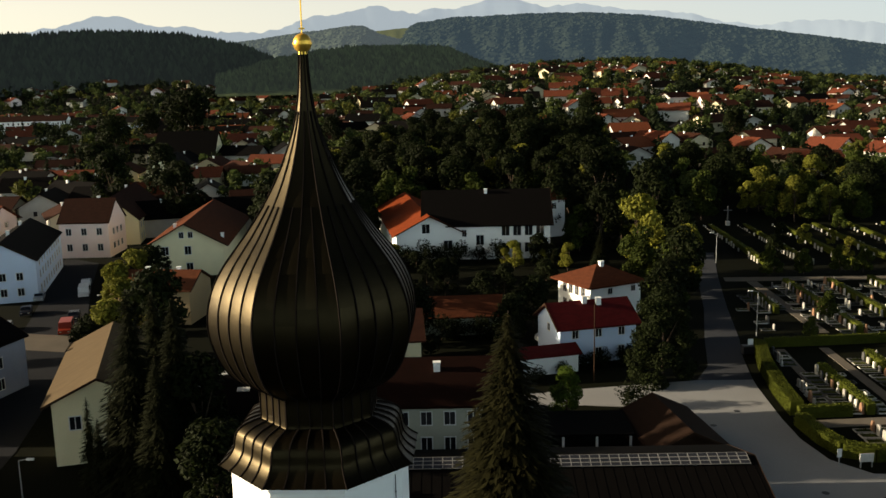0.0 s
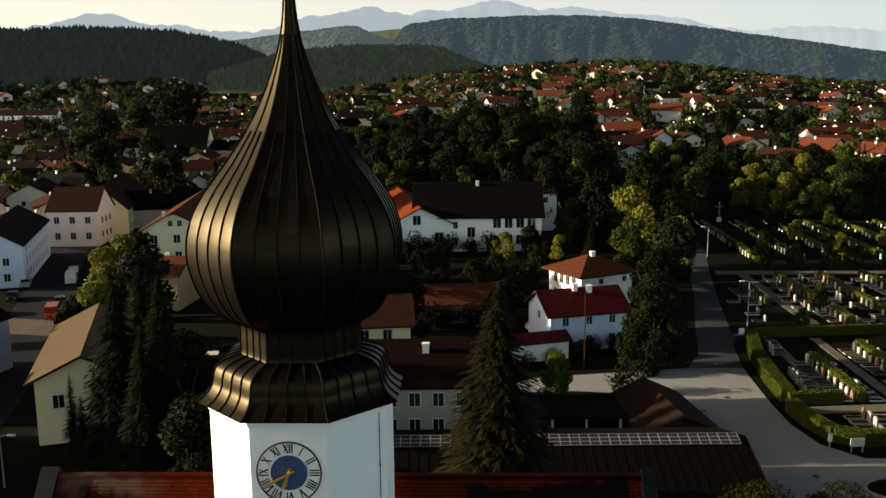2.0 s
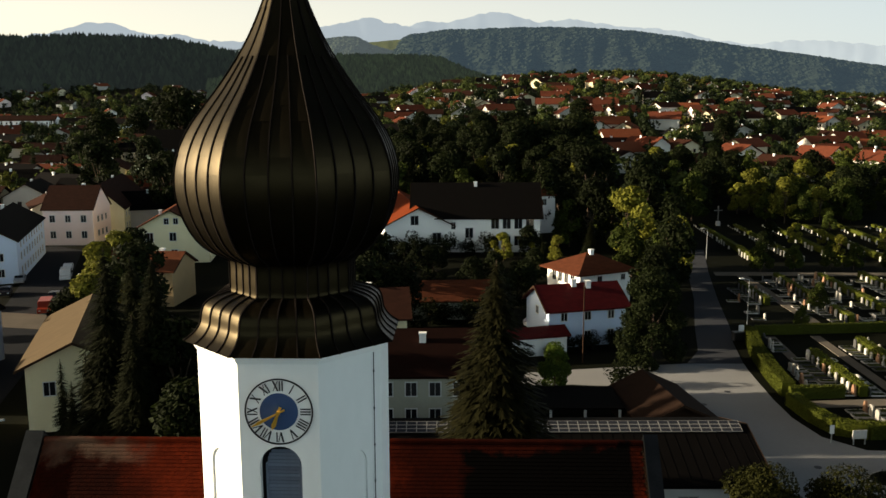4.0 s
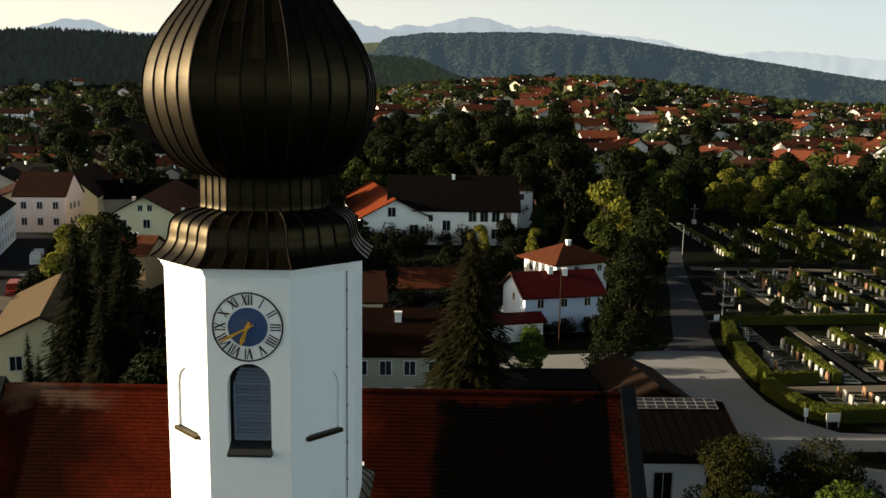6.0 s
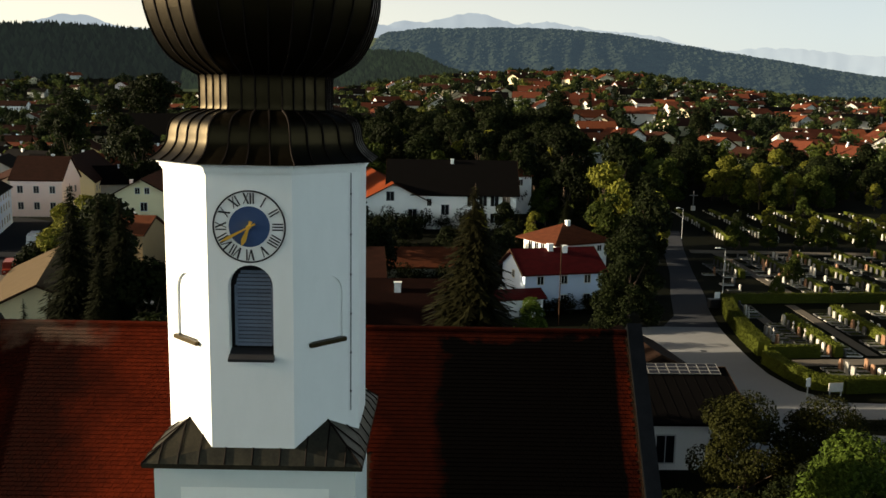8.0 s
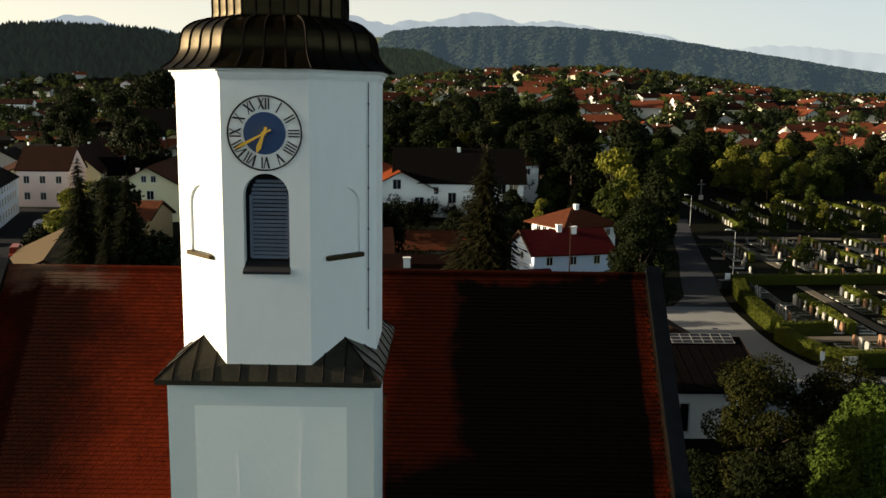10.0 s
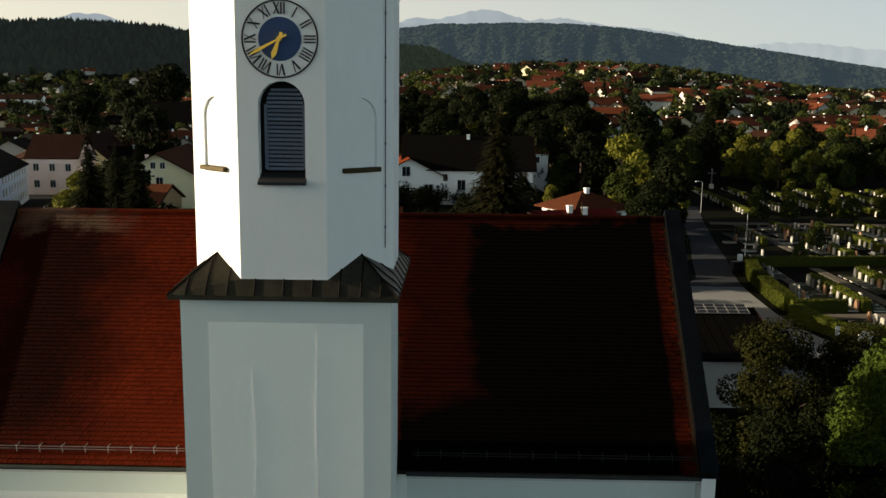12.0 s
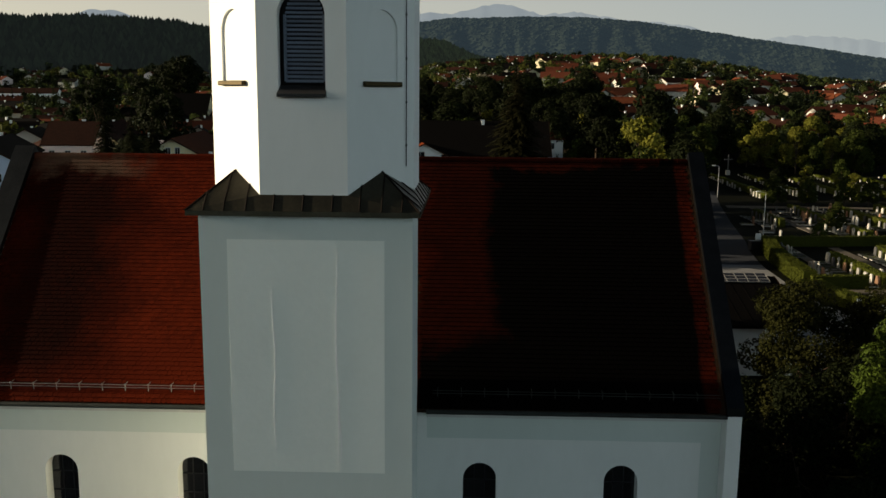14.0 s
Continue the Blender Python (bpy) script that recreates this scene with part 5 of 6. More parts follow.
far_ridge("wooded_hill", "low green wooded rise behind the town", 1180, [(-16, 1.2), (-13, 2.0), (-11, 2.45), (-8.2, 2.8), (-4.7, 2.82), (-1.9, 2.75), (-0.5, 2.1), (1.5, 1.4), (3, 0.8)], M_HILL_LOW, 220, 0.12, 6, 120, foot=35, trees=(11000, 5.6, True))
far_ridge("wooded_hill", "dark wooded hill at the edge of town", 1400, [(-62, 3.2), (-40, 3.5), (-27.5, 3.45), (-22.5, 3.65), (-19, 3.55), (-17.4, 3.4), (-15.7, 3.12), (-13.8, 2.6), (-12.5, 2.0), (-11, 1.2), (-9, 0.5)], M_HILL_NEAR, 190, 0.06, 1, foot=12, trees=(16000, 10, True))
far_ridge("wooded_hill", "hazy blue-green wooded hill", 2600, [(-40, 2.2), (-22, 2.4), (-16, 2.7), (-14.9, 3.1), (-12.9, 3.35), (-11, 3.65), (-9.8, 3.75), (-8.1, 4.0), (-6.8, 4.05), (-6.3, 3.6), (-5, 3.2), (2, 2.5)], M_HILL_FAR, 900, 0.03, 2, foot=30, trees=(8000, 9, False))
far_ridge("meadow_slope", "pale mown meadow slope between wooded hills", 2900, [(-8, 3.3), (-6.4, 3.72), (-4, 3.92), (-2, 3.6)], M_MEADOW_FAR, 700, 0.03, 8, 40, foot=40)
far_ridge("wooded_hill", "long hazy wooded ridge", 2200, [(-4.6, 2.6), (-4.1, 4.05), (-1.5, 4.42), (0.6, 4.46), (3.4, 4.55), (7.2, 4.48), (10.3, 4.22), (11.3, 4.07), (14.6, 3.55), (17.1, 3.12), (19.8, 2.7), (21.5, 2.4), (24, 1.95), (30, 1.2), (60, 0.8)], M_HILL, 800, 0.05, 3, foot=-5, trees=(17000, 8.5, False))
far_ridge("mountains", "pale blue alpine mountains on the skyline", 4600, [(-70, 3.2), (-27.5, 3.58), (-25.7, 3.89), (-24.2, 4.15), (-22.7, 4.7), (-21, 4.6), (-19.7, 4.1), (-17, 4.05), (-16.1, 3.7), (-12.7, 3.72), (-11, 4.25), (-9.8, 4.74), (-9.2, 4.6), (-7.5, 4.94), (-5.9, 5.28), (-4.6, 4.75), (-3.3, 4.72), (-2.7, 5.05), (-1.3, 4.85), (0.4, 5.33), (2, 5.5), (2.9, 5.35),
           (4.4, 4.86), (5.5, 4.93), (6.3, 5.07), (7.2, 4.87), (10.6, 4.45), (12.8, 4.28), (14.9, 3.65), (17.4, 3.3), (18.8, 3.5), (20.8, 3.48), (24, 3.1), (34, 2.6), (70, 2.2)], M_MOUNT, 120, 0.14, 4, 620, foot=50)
# unseen ridge behind the camera, added to darken the copper's reflections
far_ridge("wooded_hill", "unseen wooded hills added behind to darken reflections", 1300, [(60, 2.6), (110, 4.2), (150, 4.6), (180, 4.4), (215, 4.7), (255, 4.0), (300, 3.0)], M_HILL_NEAR, 500, 0.1, 9, 160, foot=0)

# mown meadow above the last houses
V = [(x, y, lie(x, y) + 1.2) for y in range(925, 1031, 15) for x in range(20, 121, 10)]
raw_meadow = raw("meadow", V, [(11 * j + i, 11 * j + i + 1, 11 * j + i + 12, 11 * j + i + 11) for j in range(7) for i in range(10)], M_MEADOW, smooth=True)
tagged(raw_meadow, "sunlit yellow-green mown meadow above the town", "meadow", kind="structure")
house("farm_building", "long low farm building with brown roof", (-2, 962, lie(-2, 962)), 3, 46, 14, 4.0, 24, "brown", "dull_cream", 0.8, wins=rows_of("s", (2.2,), 40, 9), chimneys=(), category="building")

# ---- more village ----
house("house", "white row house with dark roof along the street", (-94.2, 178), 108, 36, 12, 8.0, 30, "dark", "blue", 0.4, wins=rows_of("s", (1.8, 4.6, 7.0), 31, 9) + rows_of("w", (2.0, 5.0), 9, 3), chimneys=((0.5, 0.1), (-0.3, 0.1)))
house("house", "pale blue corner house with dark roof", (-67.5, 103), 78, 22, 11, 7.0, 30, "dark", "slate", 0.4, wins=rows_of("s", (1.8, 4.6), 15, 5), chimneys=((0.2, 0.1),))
house("house", "white gabled house with grey roof in the village", (-122, 190), 75, 14, 12, 8.0, 32, "dark", "white", 0.5, wins=rows_of("w", (5.2, 8.5), 6, 3) + rows_of("s", (5.2,), 10, 4), chimneys=((0.0, 0.1),))
house("house", "beige street house with a large dark brown roof", (-97, 243), 102, 40, 13, 6.8, 42, "brown", "cream", 0.4, wins=rows_of("s", (2, 5), 36, 10) + rows_of("w", (2.5, 5.5), 6, 2), chimneys=((0.4, 0.1),))
house("house", "cream inn with a huge dark roof", (-138, 430, lie(-138, 430)), 5, 28, 26, 6.0, 40, "dark", "cream", 0.6, wins=rows_of("s", (2, 4.6), 26, 8) + rows_of("e", (3, 6, 9), 12, 4), chimneys=((0.4, 0.1),))
house("apartment_block", "long white apartment block with brown roof", (-352, 700, lie(-352, 700)), 4, 62, 13, 9.5, 30, "brown", "white", 0.5, wins=rows_of("s", (1.6, 4.6, 7.4), 54, 14), chimneys=((0.5, 0.1), (-0.5, 0.1), (0, 0.1)), category="building")
house("hall", "pale blue flat-roofed hall", (-262, 661, lie(-262, 661)), 6, 26, 14, 7.0, 8, "dark", "blue", 0.3, flat=True, chimneys=(), category="hall")
house("house", "dark roofed house in deep shade", (-24.5, 96.5), 4, 25, 12, 3.8, 26, "dark", M_WOOD, 0.6, wins=rows_of("s", (1.8,), 22, 6), chimneys=((0.5, -0.3),))
house("house", "cream house with red tiled roof behind trees", (-13, 116), 8, 12, 9, 6.0, 32, "brown", "cream", 0.6, wins=rows_of("s", (2, 4.6), 9, 3), chimneys=((0.2, 0.1),))
house("tower_house", "white house with steep pyramid roof", (19.5, 226), 20, 6.0, 6.0, 10.4, 40, "rust", "white", 0.4, hip=True, chimneys=(), wins=[("s", 0, 8.6)], category="house")
house("house", "cream street house with dark roof", (-121, 352, lie(-121, 352)), 98, 34, 12, 8.0, 38, "dark", "cream", 0.4, wins=rows_of("s", (2, 5), 30, 8), chimneys=((0.3, 0.1),))
# unseen house, added out of view to throw shade on the street
house("house", "unseen house added to cast shade on the village street", (-69, 76), 84, 24, 11, 8.5, 32, "dark", "slate", 0.4, wins=rows_of("s", (1.8, 4.6), 20, 6), chimneys=((0.2, 0.1),))
# skylights and dishes on the dark roof
for x, y, z in ((-33, 94.3, 8.35), (-30.0, 93.2, 7.6), (-27.5, 95.0, 8.45), (-25, 92.8, 7.2)):
    tagged(part("skylight", box(-0.7, -0.35, -0.05, 0.7, 0.35, 0.05, 0.02), M_FRAME, m=pose(x, y, z - 1.2, 24, 0, 4)), "small white roof skylight on a dark roof", "skylight")

# standing ribs on the hall roof
rib = mesh_of("roof_rib", box(-0.02, -7.6, -0.03, 0.02, 0.0, 0.02), ROOFS["dark"])
hall_ob = [o for o in scene.objects if o.name.startswith("hall") and o.get("label", "").startswith("long low hall")][0]
for i in range(36):
    part("roof_rib", rib, None, hall_ob, m=pose(-15.2 + 0.87 * i, 0, 4.0 + 7.0 * math.tan(radians(16)) + 0.22, 16, 0, 0))
# solar panels on the hall
hall_m = pose(9.5, 73, 0, 0, 0, 1.5)
sp, rise_h = radians(16), 7.0 * math.tan(radians(16))
M_SOLAR = plain("solar_cells", (0.03, 0.032, 0.04), 0.25, 0.1, 0.3)
M_ALU = plain("aluminium_frame", (0.30, 0.29, 0.27), 0.5, 0.3)
cell = mesh_of("panel", box(-0.40, -0.23, -0.02, 0.40, 0.23, 0.02), M_SOLAR)
bm = bmesh.new()
for a in ((-0.425, -0.255, 0.425, -0.225), (-0.425, 0.225, 0.425, 0.255), (-0.425, -0.225, -0.395, 0.225), (0.395, -0.225, 0.425, 0.225)):
    add_box(bm, a[0], a[1], -0.03, a[2], a[3], 0.035)
cellframe = mesh_of("panel_frame", bm, M_ALU)
array = thing("solar_array", "dark solar panels with pale frames along the hall ridge", "solar panels", hall_m)
for r_ in range(3):
    for i in range(35):
        d = 0.05 + 0.515 * r_
        o = part("panel", cell, None, array, m=pose(-14.6 + 0.858 * i, -d * math.cos(sp), 4.0 + rise_h + 0.36 - d * math.sin(sp), 16, 0, 0))
        part("panel_frame", cellframe, None, o)

# ---- cars ----
def car(label, at, rot, paint, van=False):
    th = thing("car", label, "car", pose(at[0], at[1], 0.05, 0, 0, rot))
    L, W, H = (4.9, 1.95, 2.1) if van else (4.3, 1.75, 1.45)
    prof = [(-L / 2, 0.3), (L / 2, 0.3), (L / 2, 0.75), (L / 2 - 0.15, 0.95), (L / 4, 1.0), (L / 8, H - 0.08), (-L / 3, H), (-L / 2 + 0.12, 1.05), (-L / 2, 0.9)]
    if van:
        prof = [(-L / 2, 0.3), (L / 2, 0.3), (L / 2, 0.95), (L / 2 - 0.8, 1.1), (L / 4, H - 0.1), (-L / 2 + 0.1, H), (-L / 2, 1.6)]
    bm = bmesh.new()
    prism(bm, prof, -W / 2, W / 2)
    bmesh.ops.bevel(bm, geom=bm.edges[:], offset=0.07, segments=2, affect="EDGES")
    part("body", bm, paint, th, smooth=False)
    for sgn in (-1, 1):
        bm = bmesh.new()
        prism(bm, [(-L / 3, 1.02), (L / 5, 1.02), (L / 10, H - 0.18), (-L / 3 + 0.1, H - 0.16)], sgn * (W / 2 + 0.006) - 0.01, sgn * (W / 2 + 0.006) + 0.01)
        part("side_window", bm, M_GLASS, th)
    bm = box(-0.02, -W / 2 + 0.15, -0.3, 0.02, W / 2 - 0.15, 0.3)
    part("windscreen", bm, M_GLASS, th, m=pose(L / 5.2 + (0.25 if van else 0.0), 0, 1.26 if not van else 1.6, 0, -35 if not van else -25, 0))
    bm = bmesh.new()
    tube(bm, (0, -0.1, 0), (0, 0.1, 0), 0.31, 16)
    wm = mesh_of("wheel", bm, M_BLACK)
    for sx_ in (-1, 1):
        for sy_ in (-1, 1):
            part("wheel", wm, None, th, m=pose(sx_ * L * 0.31, sy_ * (W / 2 - 0.08), 0.31))
    for sgn in (-1, 1):
        part("headlight", box(L / 2 - 0.06, sgn * 0.6 - 0.16, 0.62, L / 2 + 0.01, sgn * 0.6 + 0.16, 0.78, 0.02), M_FRAME, th)


P_WHITE, P_DARK, P_SILVER = plain("white_car_paint", (0.7, 0.7, 0.7), 0.25), plain("dark_car_paint", (0.02, 0.02, 0.025), 0.25), plain("silver_car_paint", (0.4, 0.4, 0.42), 0.3, 0.5)
car("red delivery van with lights on the village street", (-67.0, 139.5), -72, M_CAR_RED, True)
car("white delivery van on the village street", (-75.8, 166.5), -70, P_WHITE, True)
car("dark parked car beside the street", (-69.5, 148), -72, P_DARK)
car("white parked car near a hedge", (-79.5, 176), 110, P_WHITE)
car("silver parked car before the row house", (-83, 163), -70, P_SILVER)
car("dark parked car before the row house", (-80, 152), -70, P_DARK)
car("silver parked car outside the corner house", (-78, 141), -70, P_SILVER)
car("white car parked by the white house", (12, 131), 20, P_WHITE)


# ---- lamps and posts ----
def street_lamp(at, h, label, rot=0):
    th = thing("street_lamp", label, "lamp", pose(at[0], at[1], 0, 0, 0, rot))
    bm = bmesh.new()
    tube(bm, (0, 0, 0), (0, 0, h), 0.09, 8, 0.05)
    part("pole", bm, M_STEEL, th)
    bm = bmesh.new()
    tube(bm, (0, 0, h), (-0.8, 0, h + 0.15), 0.04, 6)
    part("arm", bm, M_STEEL, th)
    part("lamp_head", box(-1.5, -0.14, h + 0.06, -0.75, 0.14, h + 0.24, 0.04), M_FRAME, th)


street_lamp((43.6, 132.5), 7.0, "tall grey street lamp at the cemetery hedge")
street_lamp((52.5, 190), 6.5, "tall grey street lamp beyond the cemetery trees")
street_lamp((-42, 76), 5.0, "grey street lamp beside the tan-roofed house", 180)
street_lamp((-60, 140), 6.0, "grey street lamp on the village street", 0)
bm = bmesh.new()
tube(bm, (0, 0, 0), (0, 0, 10.5), 0.09, 8, 0.06)
tagged(part("wooden_pole", bm, M_WOOD, m=pose(16.3, 112.2, 0)), "tall dark wooden pole before the crimson-roofed house", "pole")

# yard canopy behind the hall
canopy = thing("canopy", "open yard canopy with white posts and dark flat roof", "canopy", pose(12.5, 90, 0, 0, 0, 2))
part("roof_slab", box(-7, -3.5, 2.7, 4.6, 3.5, 2.95, 0.03), ROOFS["dark"], canopy)
for x in (-6.5, -2.8, 0.7, 4.2):
    part("post", box(x - 0.12, -3.3, 0, x + 0.12, -3.06, 2.7, 0.02), M_FRAME, canopy)


# ---- cemetery ----
def hedge(label, pts, w, h, seed, dens=42):
    """A clipped hedge along a line of points: a solid core with leaf quads all over it."""
    rng = np.random.default_rng(seed)
    th = thing("hedge", label, "hedge", pose(0, 0, 0))
    bm = bmesh.new()
    V, F = [], []
    for (x0, y0), (x1, y1) in zip(pts, pts[1:]):
        d = Vector((x1 - x0, y1 - y0, 0))
        L = d.length
        rot = math.atan2(d.y, d.x)
        m = pose(x0, y0, 0) @ Matrix.Rotation(rot, 4, "Z")
        add_box(bm, -0.1, -w / 2 + 0.08, -0.05, L + 0.1, w / 2 - 0.08, h - 0.08, 0.06, m)
        n_ = int(L * (w + 2 * h) * dens)
        u = rng.uniform(0, w + 2 * h, n_)
        a = rng.uniform(-0.1, L + 0.1, n_)
        yy = np.where(u < h, -w / 2, np.where(u > h + w, w / 2, u - h - w / 2))
        zz = np.where(u < h, u, np.where(u > h + w, 2 * h + w - u, h))
        c = np.stack([a, yy, zz], 1) + rng.normal(scale=0.035, size=(n_, 3))
        q = rng.normal(size=(n_, 3))
        q /= np.linalg.norm(q, axis=1)[:, None]
        r_ = np.cross(q, rng.normal(size=(n_, 3)))
        r_ /= np.linalg.norm(r_, axis=1)[:, None]
        s = rng.uniform(0.04, 0.075, n_)[:, None] * (1.0 if dens > 60 else 1.5)
        M = np.array(m)
        quad = np.stack([c - q * s, c - r_ * s * 0.7, c + q * s, c + r_ * s * 0.7], 1).reshape(-1, 3) @ M[:3, :3].T + M[:3, 3]
        k0 = sum(len(v) for v in V)
        V.append(quad)
        F.extend((k0 + 4 * i, k0 + 4 * i + 1, k0 + 4 * i + 2, k0 + 4 * i + 3) for i in range(n_))
    part("core", bm, M_HEDGE, th)
    raw("leaves", np.concatenate(V), F, M_HEDGE, th)
    return th


hedge("tall clipped green hedge along the asphalt lane", [(38.0, 99.2), (38.4, 106), (39.7, 116), (41.7, 125)], 1.6, 1.8, 1, 120)
hedge("clipped green hedge curving round the cemetery corner", [(37.4, 96.0), (37.9, 91), (38.9, 87.6), (41.5, 86.4), (50, 87.5), (60, 89)], 1.5, 1.5, 2, 120)
hedge("long low clipped hedge between grave fields", [(43, 126.6), (60, 128.5), (80, 131)], 0.7, 1.5, 3, 18)
hedge("short clipped hedge at the cemetery entrance", [(38.0, 98.4), (44.2, 98.9)], 0.8, 1.5, 4)
for i, (x, y0, y1) in enumerate(((46.6, 99.2, 115), (55.2, 100, 121), (63.6, 108, 124))):
    hedge("clipped hedge behind a row of graves", [(x, y0), (x + 0.2, y1)], 1.1, 1.35, 10 + i)
for i, (x, y0, y1) in enumerate(((51, 146, 160), (59.8, 134, 141), (59.8, 148, 168), (68, 135, 168), (76.5, 140, 170), (85, 150, 172))):
    hedge("clipped hedge in the middle grave field", [(x, y0), (x, y1)], 1.1, 1.35, 20 + i, 14)
for i, x in enumerate((62, 71, 80, 89, 98, 107)):
    hedge("clipped hedge in the far grave field", [(x, 186), (x + 1, 236)], 1.1, 1.4, 30 + i, 8)
sheet("cemetery_path", [(39.5, 95.2), (70, 98.2), (70, 100.4), (46.9, 98.2), (39.5, 97.4)], 0.06, M_GRAVEL, "pale gravel cemetery path between hedges", "path")
sheet("cemetery_path", [(49.5, 171.5), (110, 171), (110, 174.5), (50, 175)], 0.06, M_GRAVEL, "pale gravel path with trees in the cemetery", "path")
sheet("cemetery_path", [(53.2, 134), (55.2, 134), (55.4, 171), (53.4, 171)], 0.06, M_GRAVEL, "narrow gravel path in the grave field", "path")
sheet("cemetery_path", [(42.5, 99.2), (43.8, 99.2), (45.5, 125.5), (44.2, 125.5)], 0.06, M_GRAVEL, "narrow path along grave rows", "path")
sheet("cemetery_path", [(50.2, 100), (51.6, 100), (52, 126), (50.6, 126)], 0.06, M_GRAVEL, "narrow path along grave rows", "path")


def stone_mesh(kind, mat):
    bm = bmesh.new()
    if kind == 0:
        prism(bm, [(-0.38, 0), (0.38, 0), (0.38, 0.95), (0.2, 1.1), (-0.2, 1.1), (-0.38, 0.95)], -0.09, 0.09)
    elif kind == 1:
        prism(bm, arch(0.36, 0, 1.15), -0.09, 0.09)
    elif kind == 2:
        add_box(bm, -0.55, -0.1, 0, 0.55, 0.1, 0.85, 0.03)
    elif kind == 3:
        add_box(bm, -0.22, -0.12, 0, 0.22, 0.12, 0.6, 0.02), add_box(bm, -0.06, -0.06, 0.6, 0.06, 0.06, 1.45), add_box(bm, -0.3, -0.055, 1.1, 0.3, 0.055, 1.22)
    else:
        prism(bm, [(-0.42, 0), (0.42, 0), (0.36, 0.75), (0.12, 1.3), (-0.2, 1.2), (-0.4, 0.7)], -0.12, 0.12)
    add_box(bm, -0.5, -0.16, -0.1, 0.5, 0.16, 0.1, 0.02)
    return mesh_of("stone", bm, mat)


bm = bmesh.new()
for a in ((-0.55, -2.0, 0.55, -1.88), (-0.55, -1.88, -0.45, -0.1), (0.45, -1.88, 0.55, -0.1)):
    add_box(bm, a[0], a[1], -0.05, a[2], a[3], 0.16, 0.015)
KERB = mesh_of("kerb", bm, M_STONE_L)
KERB_D = KERB.copy()
KERB_D.materials[0] = M_STONE_D
PLANTS = []
for k in range(3):
    rng = np.random.default_rng(70 + k)
    V, F = leaf_cloud([(rng.uniform(-0.25, 0.25), rng.uniform(-1.7, -0.4), 0.12, rng.uniform(0.14, 0.32)) for _ in range(6)], 70, 0.07, 70 + k)
    V = np.concatenate([V, np.array([(-0.45, -1.88, 0.09), (0.45, -1.88, 0.09), (0.45, -0.1, 0.09), (-0.45, -0.1, 0.09)])])
    F.append((280, 281, 282, 283))
    o = raw("planting", V, F, M_LEAF if k else M_HEDGE)
    PLANTS.append(o.data)
    bpy.data.objects.remove(o)
GRAVES = []
for k, (kind, mt, lab) in enumerate(((0, M_STONE_L, "pale upright gravestone on a planted grave"), (1, M_STONE_D, "dark rounded gravestone on a planted grave"), (2, M_STONE_D, "low wide dark polished gravestone"),
                                     (3, M_STONE_L, "stone cross on a planted grave"), (4, M_STONE_R, "rough reddish gravestone on a grave"), (1, M_STONE_L, "pale rounded gravestone on a grave"), (0, M_STONE_R, "brown upright gravestone on a planted grave"))):
    GRAVES.append((stone_mesh(kind, mt), (KERB, KERB_D)[k % 2], PLANTS[k % 3], lab))
random.seed(21)
FIRST = {}


def grave(x, y, rot, k):
    if k not in FIRST:
        th = thing("grave", GRAVES[k][3], "grave", pose(x, y, 0, 0, 0, rot), "graves in the cemetery")
        part("stone", GRAVES[k][0], None, th), part("kerb", GRAVES[k][1], None, th), part("planting", GRAVES[k][2], None, th)
        FIRST[k] = th
    else:
        o = copy_thing(FIRST[k], pose(x, y, 0, 0, 0, rot + random.gauss(0, 2)))
        s = random.uniform(0.85, 1.2)
        o.scale = (s, 1, s * random.uniform(0.85, 1.2))


def pick():
    return random.choices(range(7), (4, 3, 2, 1, 2, 3, 2))[0]


count_g = 0
for x, y0, y1 in ((46.6, 99.8, 114.5), (55.2, 101, 120), (63.6, 109, 123)):
    y = y0
    while y < y1:
        for sgn, rot in ((-1, -90), (1, 90)):
            if random.random() < 0.88:
                grave(x + sgn * 0.85, y, rot, pick())
        y += random.uniform(1.45, 2.0)
for y in np.arange(100.5, 124.5, 1.75):
    if random.random() < 0.8:
        grave(41.0 + (y - 100) * 0.09, y, 90, pick())
for x in (44.6, 47.4, 50.4, 53.4):
    for y in np.arange(89.6, 95.4, 1.5):
        if random.random() < 0.9:
            grave(x, y, -90, pick())
for x in (51, 59.8, 68, 76.5, 85):
    y = {51: 147, 59.8: 134, 68: 136, 76.5: 141, 85: 151}[x]
    while y < {51: 160, 59.8: 168, 68: 168, 76.5: 169, 85: 171}[x]:
        for sgn, rot in ((-1, -90), (1, 90)):
            if random.random() < 0.82:
                grave(x + sgn * 0.85, y, rot, pick())
        y += random.uniform(1.6, 2.2)
for x in (47.5, 56.8, 64, 72.5):
    for y in np.arange(136, 168, 2.1):
        if random.random() < 0.45 and not (x == 47.5 and y > 158):
            grave(x + random.uniform(-0.4, 0.4), y, -90, pick())
# far graves: too small to tell apart
bm = bmesh.new()
for x in (62, 71, 80, 89, 98, 107):
    for sgn in (-1, 1):
        for y in np.arange(187, 236, 2.0):
            if random.random() < 0.8:
                h = random.uniform(0.8, 1.4)
                add_box(bm, x + sgn * 1.0 - 0.1, y - 0.35, -0.1, x + sgn * 1.0 + 0.1, y + 0.35, h)
tagged(part("far_gravestones", bm, M_STONE_L), "rows of pale gravestones far across the cemetery", "gravestones", kind="stuff")
for x, y, s in ((59.5, 176, 0.46), (66.5, 177, 0.42), (74.2, 178.5, 0.45), (78.2, 177, 0.44), (86, 177, 0.46), (94, 177, 0.44), (58.2, 142.5, 0.36), (51.5, 131.5, 0.26), (102, 177, 0.45)):
    plant([T_BROAD[1]], x, y, s, 1.0)
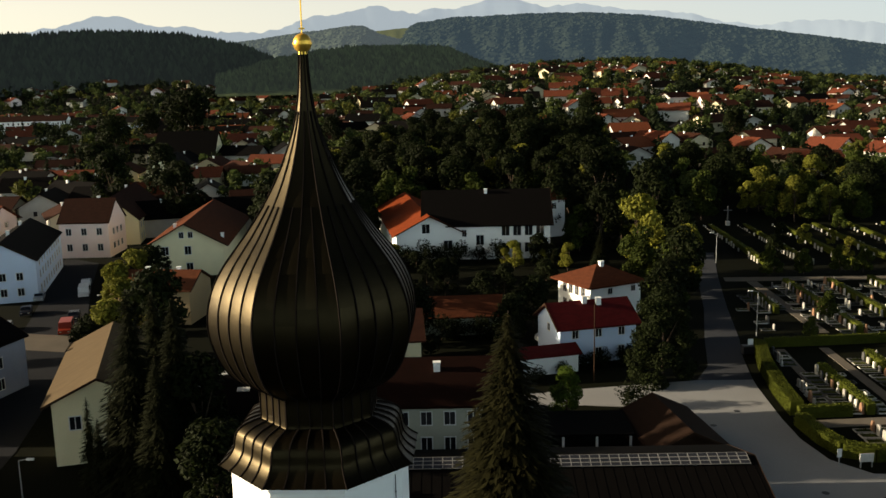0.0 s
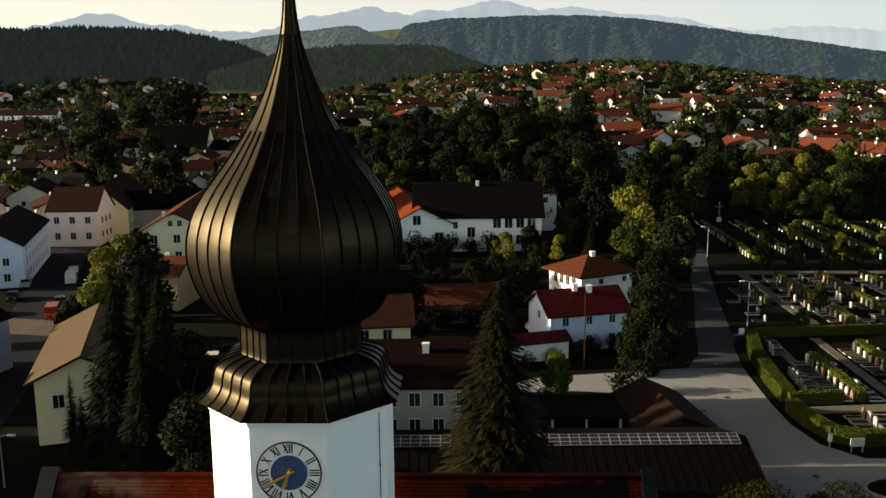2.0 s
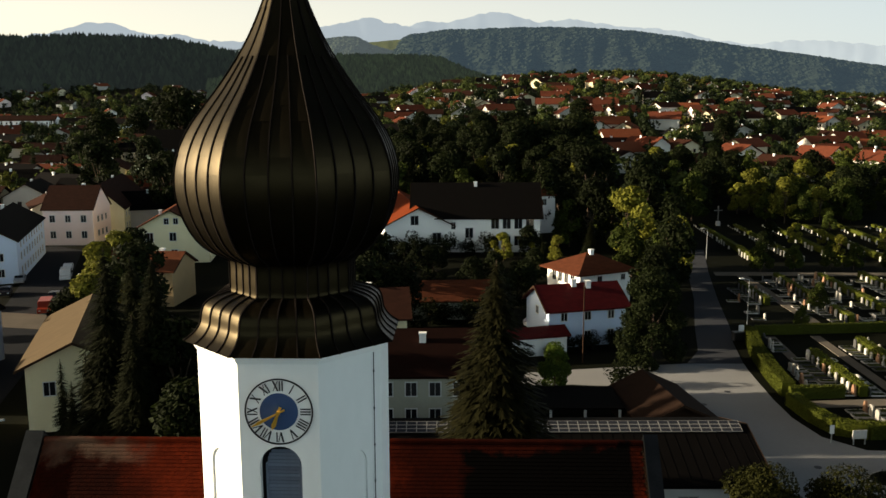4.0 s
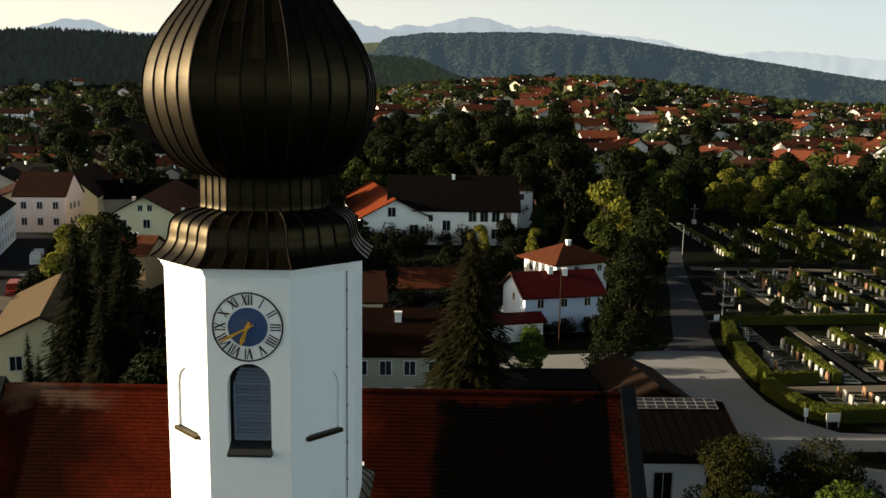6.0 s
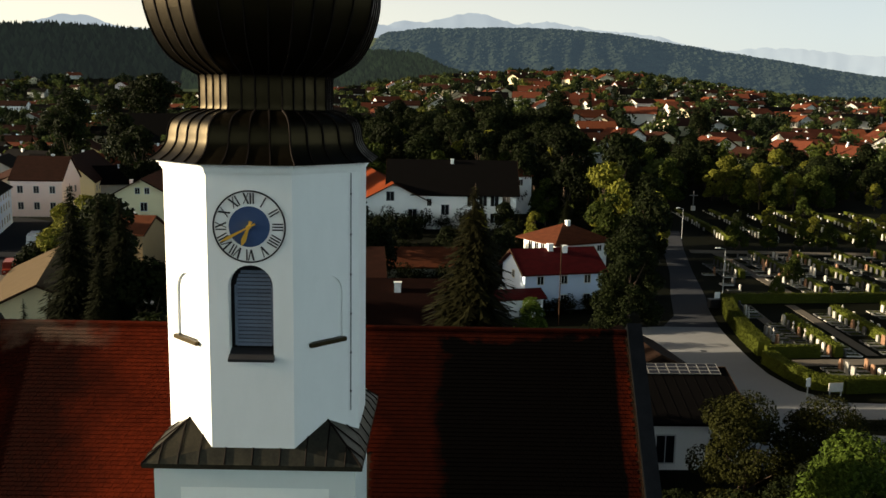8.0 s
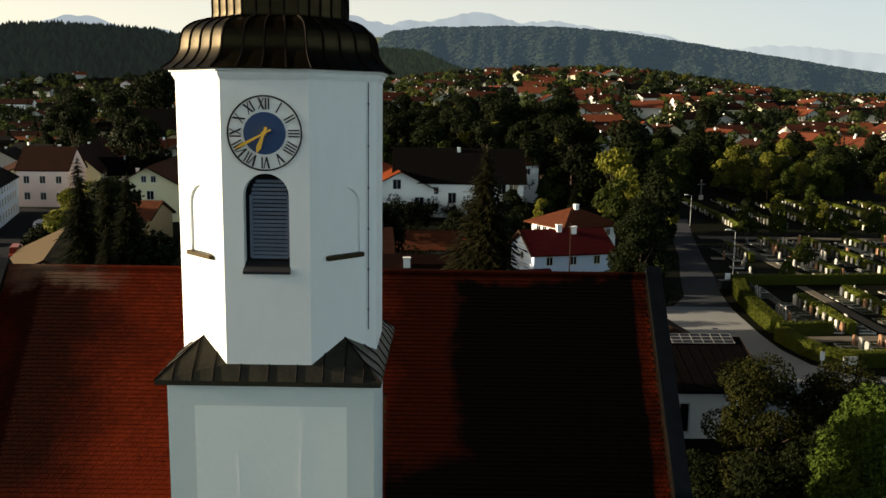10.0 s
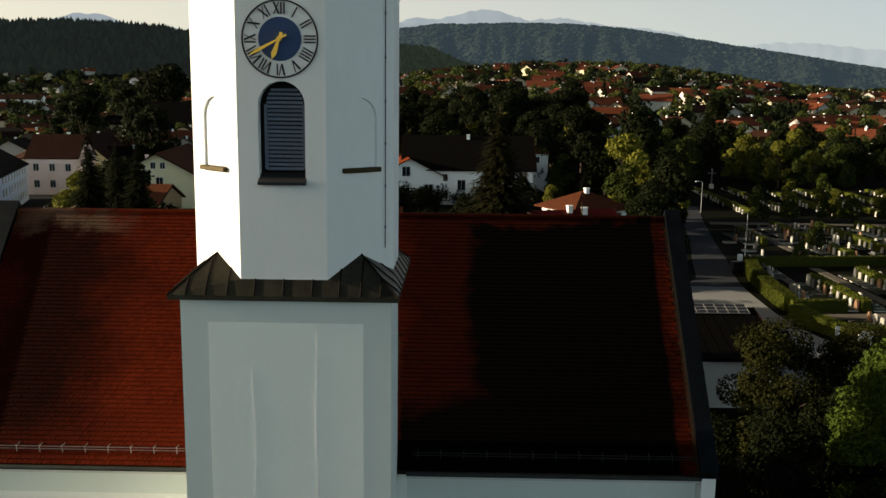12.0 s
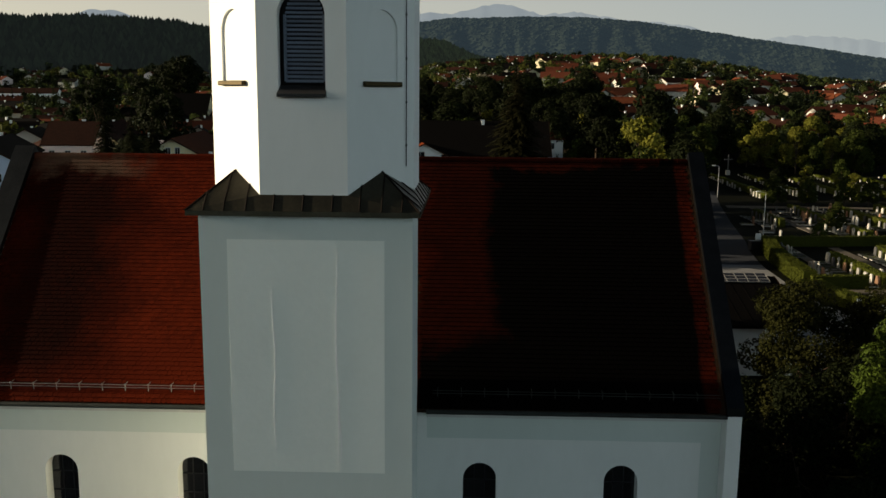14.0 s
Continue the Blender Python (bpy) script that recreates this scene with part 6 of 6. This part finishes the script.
for k in range(26):
    plant(T_BROAD[:3], random.uniform(60, 125), random.uniform(238, 262), random.uniform(0.5, 0.95), 3.0)
for k in range(46):
    y = random.uniform(264, 325)
    plant(T_BROAD[:3] + T_BROAD[:1], y * random.uniform(0.20, 0.50), y, random.uniform(0.6, 1.0), 6.0)
for k in range(14):
    plant(T_BROAD[:3], random.uniform(64, 110), random.uniform(180, 235), random.uniform(0.28, 0.42), 4.0)
cross = thing("wayside_cross", "tall dark crucifix monument at the cemetery edge", "monument", pose(67.5, 236, lie(67.5, 236)))
part("pedestal", box(-0.5, -0.5, 0, 0.5, 0.5, 1.2, 0.05), M_STONE_L, cross)
bm = bmesh.new()
add_box(bm, -0.14, -0.12, 1.2, 0.14, 0.12, 5.2), add_box(bm, -1.1, -0.1, 3.9, 1.1, 0.1, 4.15)
part("cross_beam", bm, M_STONE_D, cross)
sign = thing("notice_board", "pale notice board before the cemetery hedge", "sign", pose(39.9, 84.6, 0, 0, 0, 8))
part("board", box(-0.75, -0.05, 0.6, 0.75, 0.05, 1.5, 0.03), M_STONE_L, sign)
for sgn in (-1, 1):
    part("post", box(sgn * 0.6 - 0.05, -0.05, 0, sgn * 0.6 + 0.05, 0.04, 0.65), M_STEEL, sign)
sgn2 = thing("information_post", "narrow white information post at the hedge corner", "post", pose(37.3, 84.9, 0))
part("post", box(-0.05, -0.05, 0, 0.05, 0.05, 1.6), M_STEEL, sgn2)
part("plate", box(-0.22, -0.06, 1.0, 0.22, -0.05, 1.9, 0.0), M_FRAME, sgn2)
bin_ = thing("waste_container", "dark waste container beside the lane", "container", pose(39.6, 123.5, 0, 0, 0, 10))
part("tub", box(-0.8, -0.5, 0.1, 0.8, 0.5, 1.2, 0.08), M_BLACK, bin_)
part("lid", box(-0.84, -0.54, 1.2, 0.84, 0.54, 1.32, 0.04), M_BLACK, bin_)
part("notice", box(-0.3, -0.62, 1.5, 0.5, -0.58, 2.4, 0.0), M_FRAME, bin_)

# yard details
bm = bmesh.new()
tube(bm, (0, 0, 0.0), (0, 0, 0.02), 0.36, 20)
tube(bm, (0, 0, 0.02), (0, 0, 0.028), 0.29, 20)
COVER = mesh_of("manhole_cover", bm, M_BLACK)
for x, y in ((27.7, 96.1), (31.6, 100.6), (33.7, 78.8)):
    tagged(part("manhole_cover", COVER, None, m=pose(x, y, 0.05)), "round dark iron manhole cover in the asphalt yard", "manhole", "manhole covers")
island = thing("traffic_island", "small planted traffic island with a stone kerb", "island", pose(40.6, 75.8, 0.05))
bm = bmesh.new()
prism(bm, [(3.6 * math.cos(a / 24 * 2 * math.pi), 2.3 * math.sin(a / 24 * 2 * math.pi)) for a in range(24)], 0, 0.14, "z")
part("kerb", bm, M_STONE_L, island)
bm = bmesh.new()
prism(bm, [(3.4 * math.cos(a / 24 * 2 * math.pi), 2.1 * math.sin(a / 24 * 2 * math.pi)) for a in range(24)], 0.02, 0.17, "z")
part("soil", bm, M_SOIL, island)
V, F = leaf_cloud([(0.7 * i - 2.4, 0.5 * math.sin(i * 2.1), 0.3, 0.75) for i in range(8)], 1500, 0.09, 55)
raw("planting", V, F, M_LEAF_D, island)

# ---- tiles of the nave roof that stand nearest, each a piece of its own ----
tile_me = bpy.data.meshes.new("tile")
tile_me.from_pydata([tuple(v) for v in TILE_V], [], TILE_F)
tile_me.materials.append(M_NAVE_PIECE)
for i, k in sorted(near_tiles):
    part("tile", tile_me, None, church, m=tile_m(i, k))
